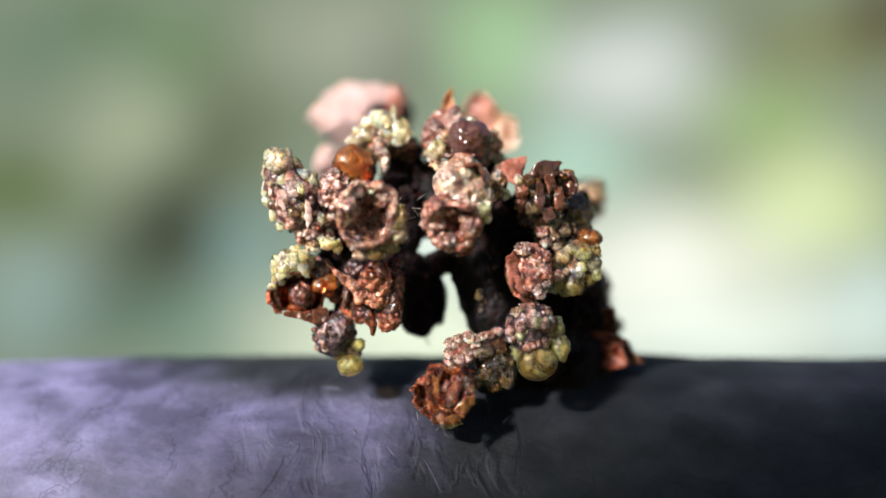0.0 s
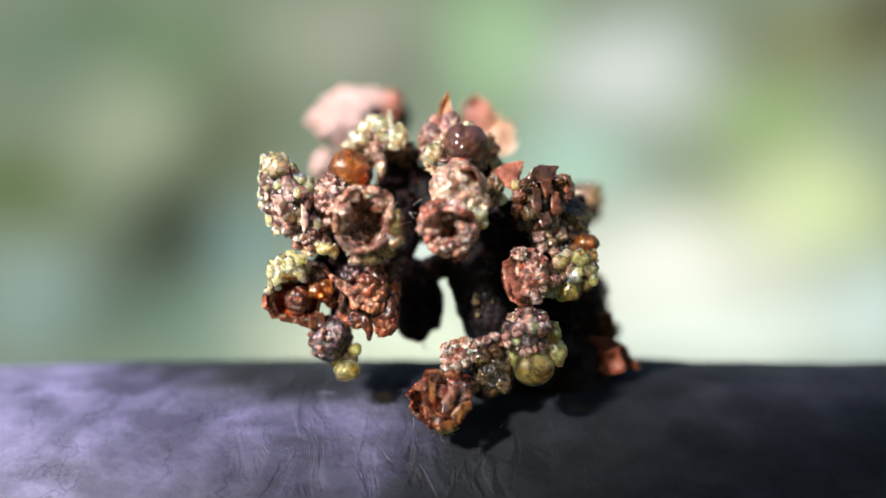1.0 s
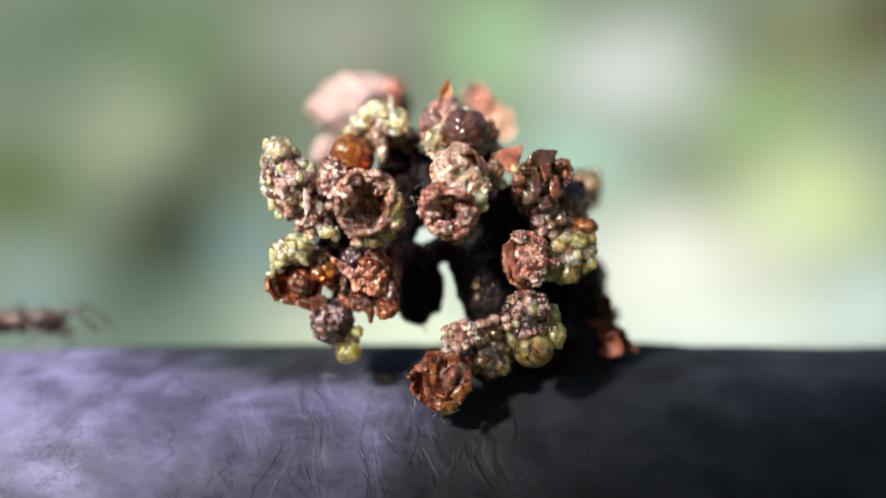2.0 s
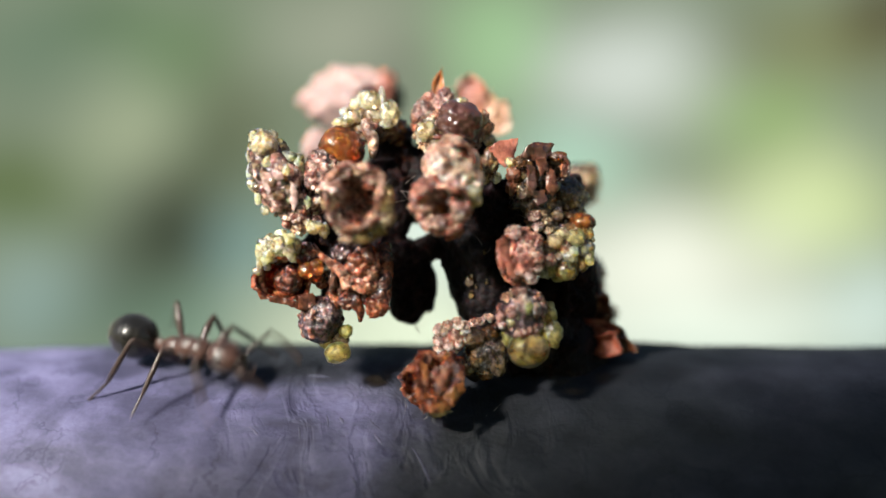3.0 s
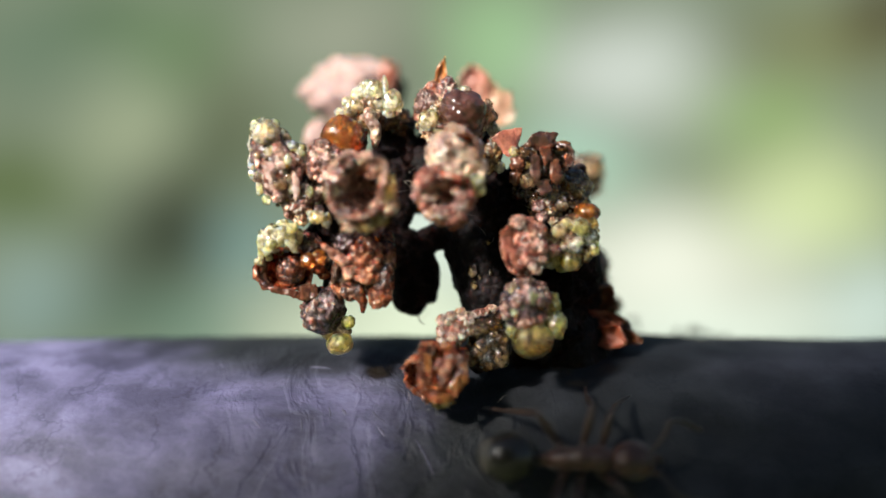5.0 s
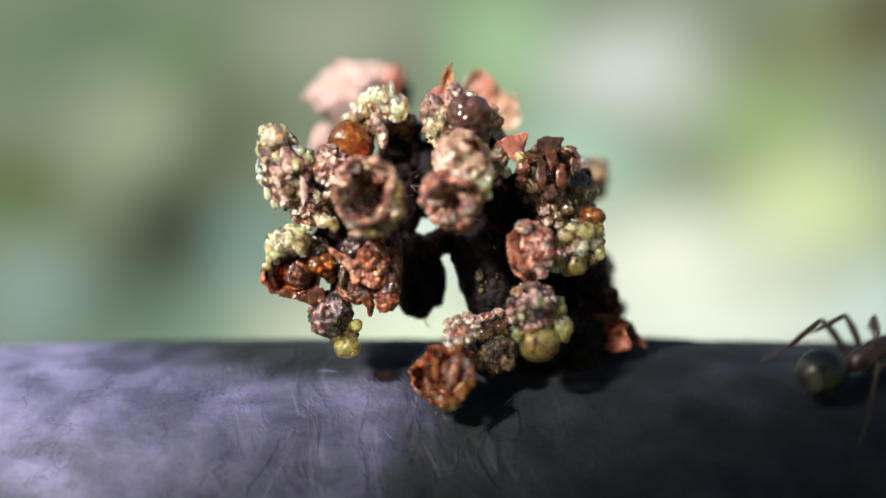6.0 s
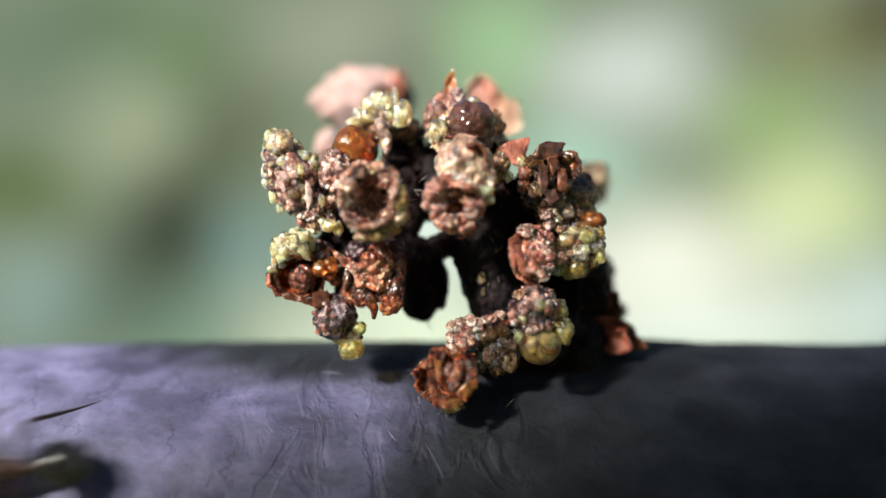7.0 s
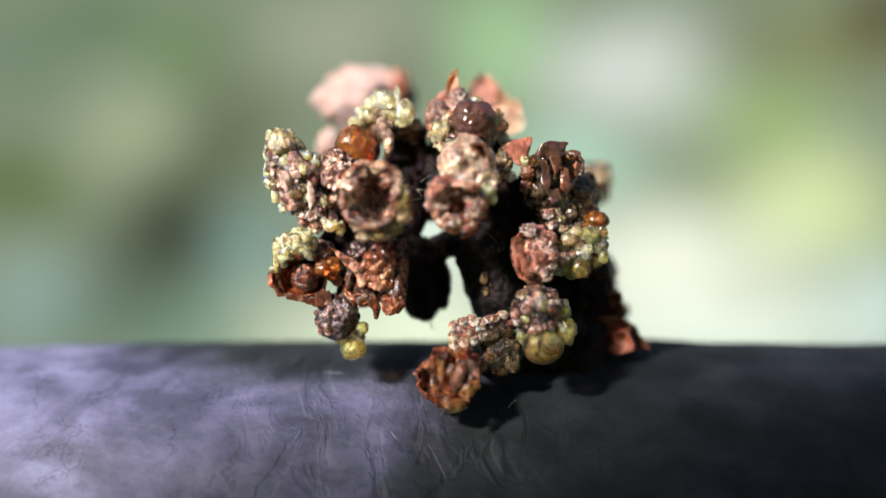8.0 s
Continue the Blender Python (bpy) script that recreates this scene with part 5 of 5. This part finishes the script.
def ring_gaster(k):
    """The hind body: an egg with overlapping plates."""
    bm = bmesh.new()
    bmesh.ops.create_uvsphere(bm, u_segments=36, v_segments=40, radius=1)
    for v in bm.verts:
        t = (1 - v.co.z) / 2
        step = 0.035 * ((t * 4.2) % 1.0)
        taper = 1.0 - 0.25 * max(0.0, t - 0.55)
        r = taper * (0.97 + step)
        v.co = Vector((v.co.z * 1.18, v.co.y * 1.0 * r, v.co.x * 0.98 * r)) * k
    return bm


LEGS = (
    # hip, knee, ankle, foot for the legs of one side: fore, middle, hind
    ((1.15, 0.35, 1.0), (1.75, 1.55, 1.75), (2.5, 2.3, 0.45), (3.1, 2.6, -0.22)),
    ((0.45, 0.4, 0.95), (0.45, 1.9, 1.95), (0.2, 2.85, 0.4), (0.1, 3.5, -0.35)),
    ((-0.2, 0.4, 0.95), (-1.1, 1.75, 2.3), (-2.0, 2.5, 0.5), (-2.75, 3.0, -0.3)),
)


def build_ant(label, skin=ANT_RED, tone="reddish-brown"):
    k = 1.1
    ant = new("ant")
    ant.empty_display_size = 0.002
    tagged(ant, label, "ant", group="ants on the branch")
    part("gaster", ring_gaster(k), GASTER, ant, Vector((-2.42, 0, 1.32)) * k, "glossy black banded hind body")
    part("petiole", blob((0, 0, 0), (0.4 * k, 0.24 * k, 0.36 * k), seed=3), skin, ant, Vector((-1.0, 0, 1.12)) * k)
    part("thorax", joined(blob((-0.25 * k, 0, 0), (0.72 * k, 0.46 * k, 0.47 * k), (1, 0, 0.25), 4), blob((0.45 * k, 0, 0.16 * k), (0.76 * k, 0.47 * k, 0.5 * k), (1, 0, 0.1), 5),
                          blob((1.05 * k, 0, 0.18 * k), (0.62 * k, 0.52 * k, 0.47 * k), (1, 0, -0.15), 6), blob((1.6 * k, 0, 0.1 * k), (0.35 * k, 0.24 * k, 0.24 * k), (1, 0, 0), 7)),
         skin, ant, Vector((0, 0, 1.25)) * k, "dull " + tone + " thorax")
    head = part("head", joined(blob((0, 0, 0), (0.88 * k, 0.76 * k, 0.62 * k), (1, 0, -0.35), 8), blob((0.5 * k, 0, -0.25 * k), (0.4 * k, 0.5 * k, 0.35 * k), (1, 0, -0.4), 9)),
                skin, ant, Vector((2.35, 0, 1.38)) * k, "dark " + tone + " head")
    for sgn in (1, -1):
        part("eye", blob((0, 0, 0), (0.19 * k, 0.12 * k, 0.17 * k), sub=3), ANT_DARK, head, Vector((0.0, 0.66 * sgn, 0.2)) * k)
        part("mandible", tube([Vector((0.6, 0.3 * sgn, -0.35)) * k, Vector((1.0, 0.32 * sgn, -0.5)) * k, Vector((1.2, 0.06 * sgn, -0.58)) * k], [0.14 * k, 0.12 * k, 0.04 * k], 2, 10, 0.03, 5), skin, head)
        part("antenna", joined(tube([Vector((0.62, 0.28 * sgn, 0.1)) * k, Vector((1.1, 0.85 * sgn, 0.55)) * k, Vector((1.3, 1.35 * sgn, 0.75)) * k], [0.07 * k, 0.075 * k, 0.085 * k], 3, 8, 0.03, 6),
                               tube([Vector((1.3, 1.35 * sgn, 0.75)) * k, Vector((1.9, 1.5 * sgn, 0.3)) * k, Vector((2.7, 1.4 * sgn, -0.4)) * k], [0.06 * k, 0.085 * k, 0.1 * k], 4, 8, 0.05, 6)), ANT_LEG, head)
    legs = []
    for sgn in (1, -1):
        for i, joints in enumerate(LEGS):
            pts = [Vector((p[0], p[1] * sgn, p[2])) * k for p in joints]
            hip = pts[0]
            pts = [p - hip for p in pts]
            mid = (pts[0] * 0.75 + pts[1] * 0.25) - Vector((0, 0, 0.1 * k))
            leg = part("leg", joined(tube([pts[0], mid], [0.2 * k, 0.15 * k], 1, 10, 0.03, 4), tube([mid, (mid + pts[1]) / 2 + Vector((0, 0, 0.12)), pts[1]], [0.12 * k, 0.17 * k, 0.1 * k], 2, 10, 0.03, 5),
                                     tube([pts[1], (pts[1] + pts[2]) / 2, pts[2]], [0.09 * k, 0.12 * k, 0.075 * k], 3, 10, 0.03, 5), tube([pts[2], pts[3]], [0.06 * k, 0.045 * k], 4, 8, 0.03, 6)), ANT_LEG, ant, hip)
            legs.append((leg, hip, i, sgn))
    return ant, legs


def ant_pose(x, theta, heading):
    """On the bark at x mm along the branch, theta degrees up from the side towards the lens, going heading degrees up from +x."""
    a, h = radians(theta), radians(heading)
    up = Vector((0, -math.cos(a), math.sin(a)))
    rise = Vector((0, math.sin(a), math.cos(a)))
    fwd = Vector((1, 0, 0)) * math.cos(h) + rise * math.sin(h)
    left = up.cross(fwd)
    m = Matrix((fwd, left, up)).transposed().to_4x4()
    m.translation = (branch_axis(x) + up * branch_form(x, a)) * MM
    return m


def drive(ant, legs, rows):
    """Walks an ant along its rows and swings its legs, three and three, by the way it covers."""
    ts, xs, ths, hs = (np.array(c) for c in zip(*rows))
    walk(ant, [(t, ant_pose(x, th, h)) for t, x, th, h in rows])
    times = [i * 0.1 for i in range(81)]
    x, th = np.interp(times, ts, xs), np.interp(times, ts, ths)
    gone = np.concatenate([[0], np.cumsum(np.hypot(np.diff(x), np.radians(np.diff(th)) * GIRTH))])
    for leg, hip, i, sgn in legs:
        keys = []
        for j, t in enumerate(times):
            ph = 2 * math.pi * gone[j] / 5.5 + (math.pi if (i + (sgn > 0)) % 2 else 0)
            keys.append((t, pose(*(hip * MM), 7 * sgn * max(0.0, math.cos(ph)), 0, 15 * sgn * -math.sin(ph))))
        walk(leg, keys)


FIRST = build_ant("black ant with a glossy hind body, walking over the branch")
# the second ant's unlit look against the bright distance is put into its skin colour
SECOND = build_ant("ant on the far side of the branch, darkened as against the light", ANT_DARK, "black")
THIRD = build_ant("black ant that runs along the branch")


def motions():
    drive(*FIRST, [
        (0.0, -34, 100, 0), (1.7, -27, 95, 0), (2.3, -19, 88, 5), (2.8, -12.0, 80, 5), (2.9, -12.4, 71, -8), (3.0, -12.2, 65, -23), (3.1, -11.7, 50, -36), (3.2, -9.4, 41, -22), (3.3, -6.7, 35, -13),
        (3.4, -5.3, 31, -9), (3.6, -4.5, 22, -12), (3.8, -3.4, 21, -11), (4.0, -2.2, 21, -8), (4.1, 0.4, 20, -8), (4.2, 1.5, 21, -7), (4.5, 2.5, 21, -9),
        (4.7, 3.1, 22, -8), (5.2, 6.8, 31, 2), (5.8, 12.8, 46, 7), (5.9, 15.6, 50, 15), (6.0, 18.9, 58, 27), (6.2, 19.6, 66, 29), (6.5, 21.2, 72, 34), (6.7, 22.8, 77, 34), (7.2, 30, 95, 20), (8.0, 44, 110, 0)])
    drive(*SECOND, [
        (0.0, 79, 95, 180), (3.5, 37, 95, 180), (4.2, 26.0, 97, 180), (4.4, 23.0, 111, 180), (4.5, 21.6, 117, 181), (4.7, 18.0, 125, 184), (5.0, 14.0, 138, 200), (5.5, 9.5, 175, 225), (6.5, 4, 215, 200), (8.0, -14, 225, 185)])
    drive(*THIRD, [
        (0.0, 26, -60, 165), (5.5, 8, -50, 165), (6.5, 0.5, -14, 160), (6.7, -6.0, 14, 172), (6.8, -10.6, 27, 182), (6.9, -14.6, 29.5, 187), (7.0, -19.4, 26, 184), (7.2, -27, 25, 177), (8.0, -48, 30, 180)])


motions()
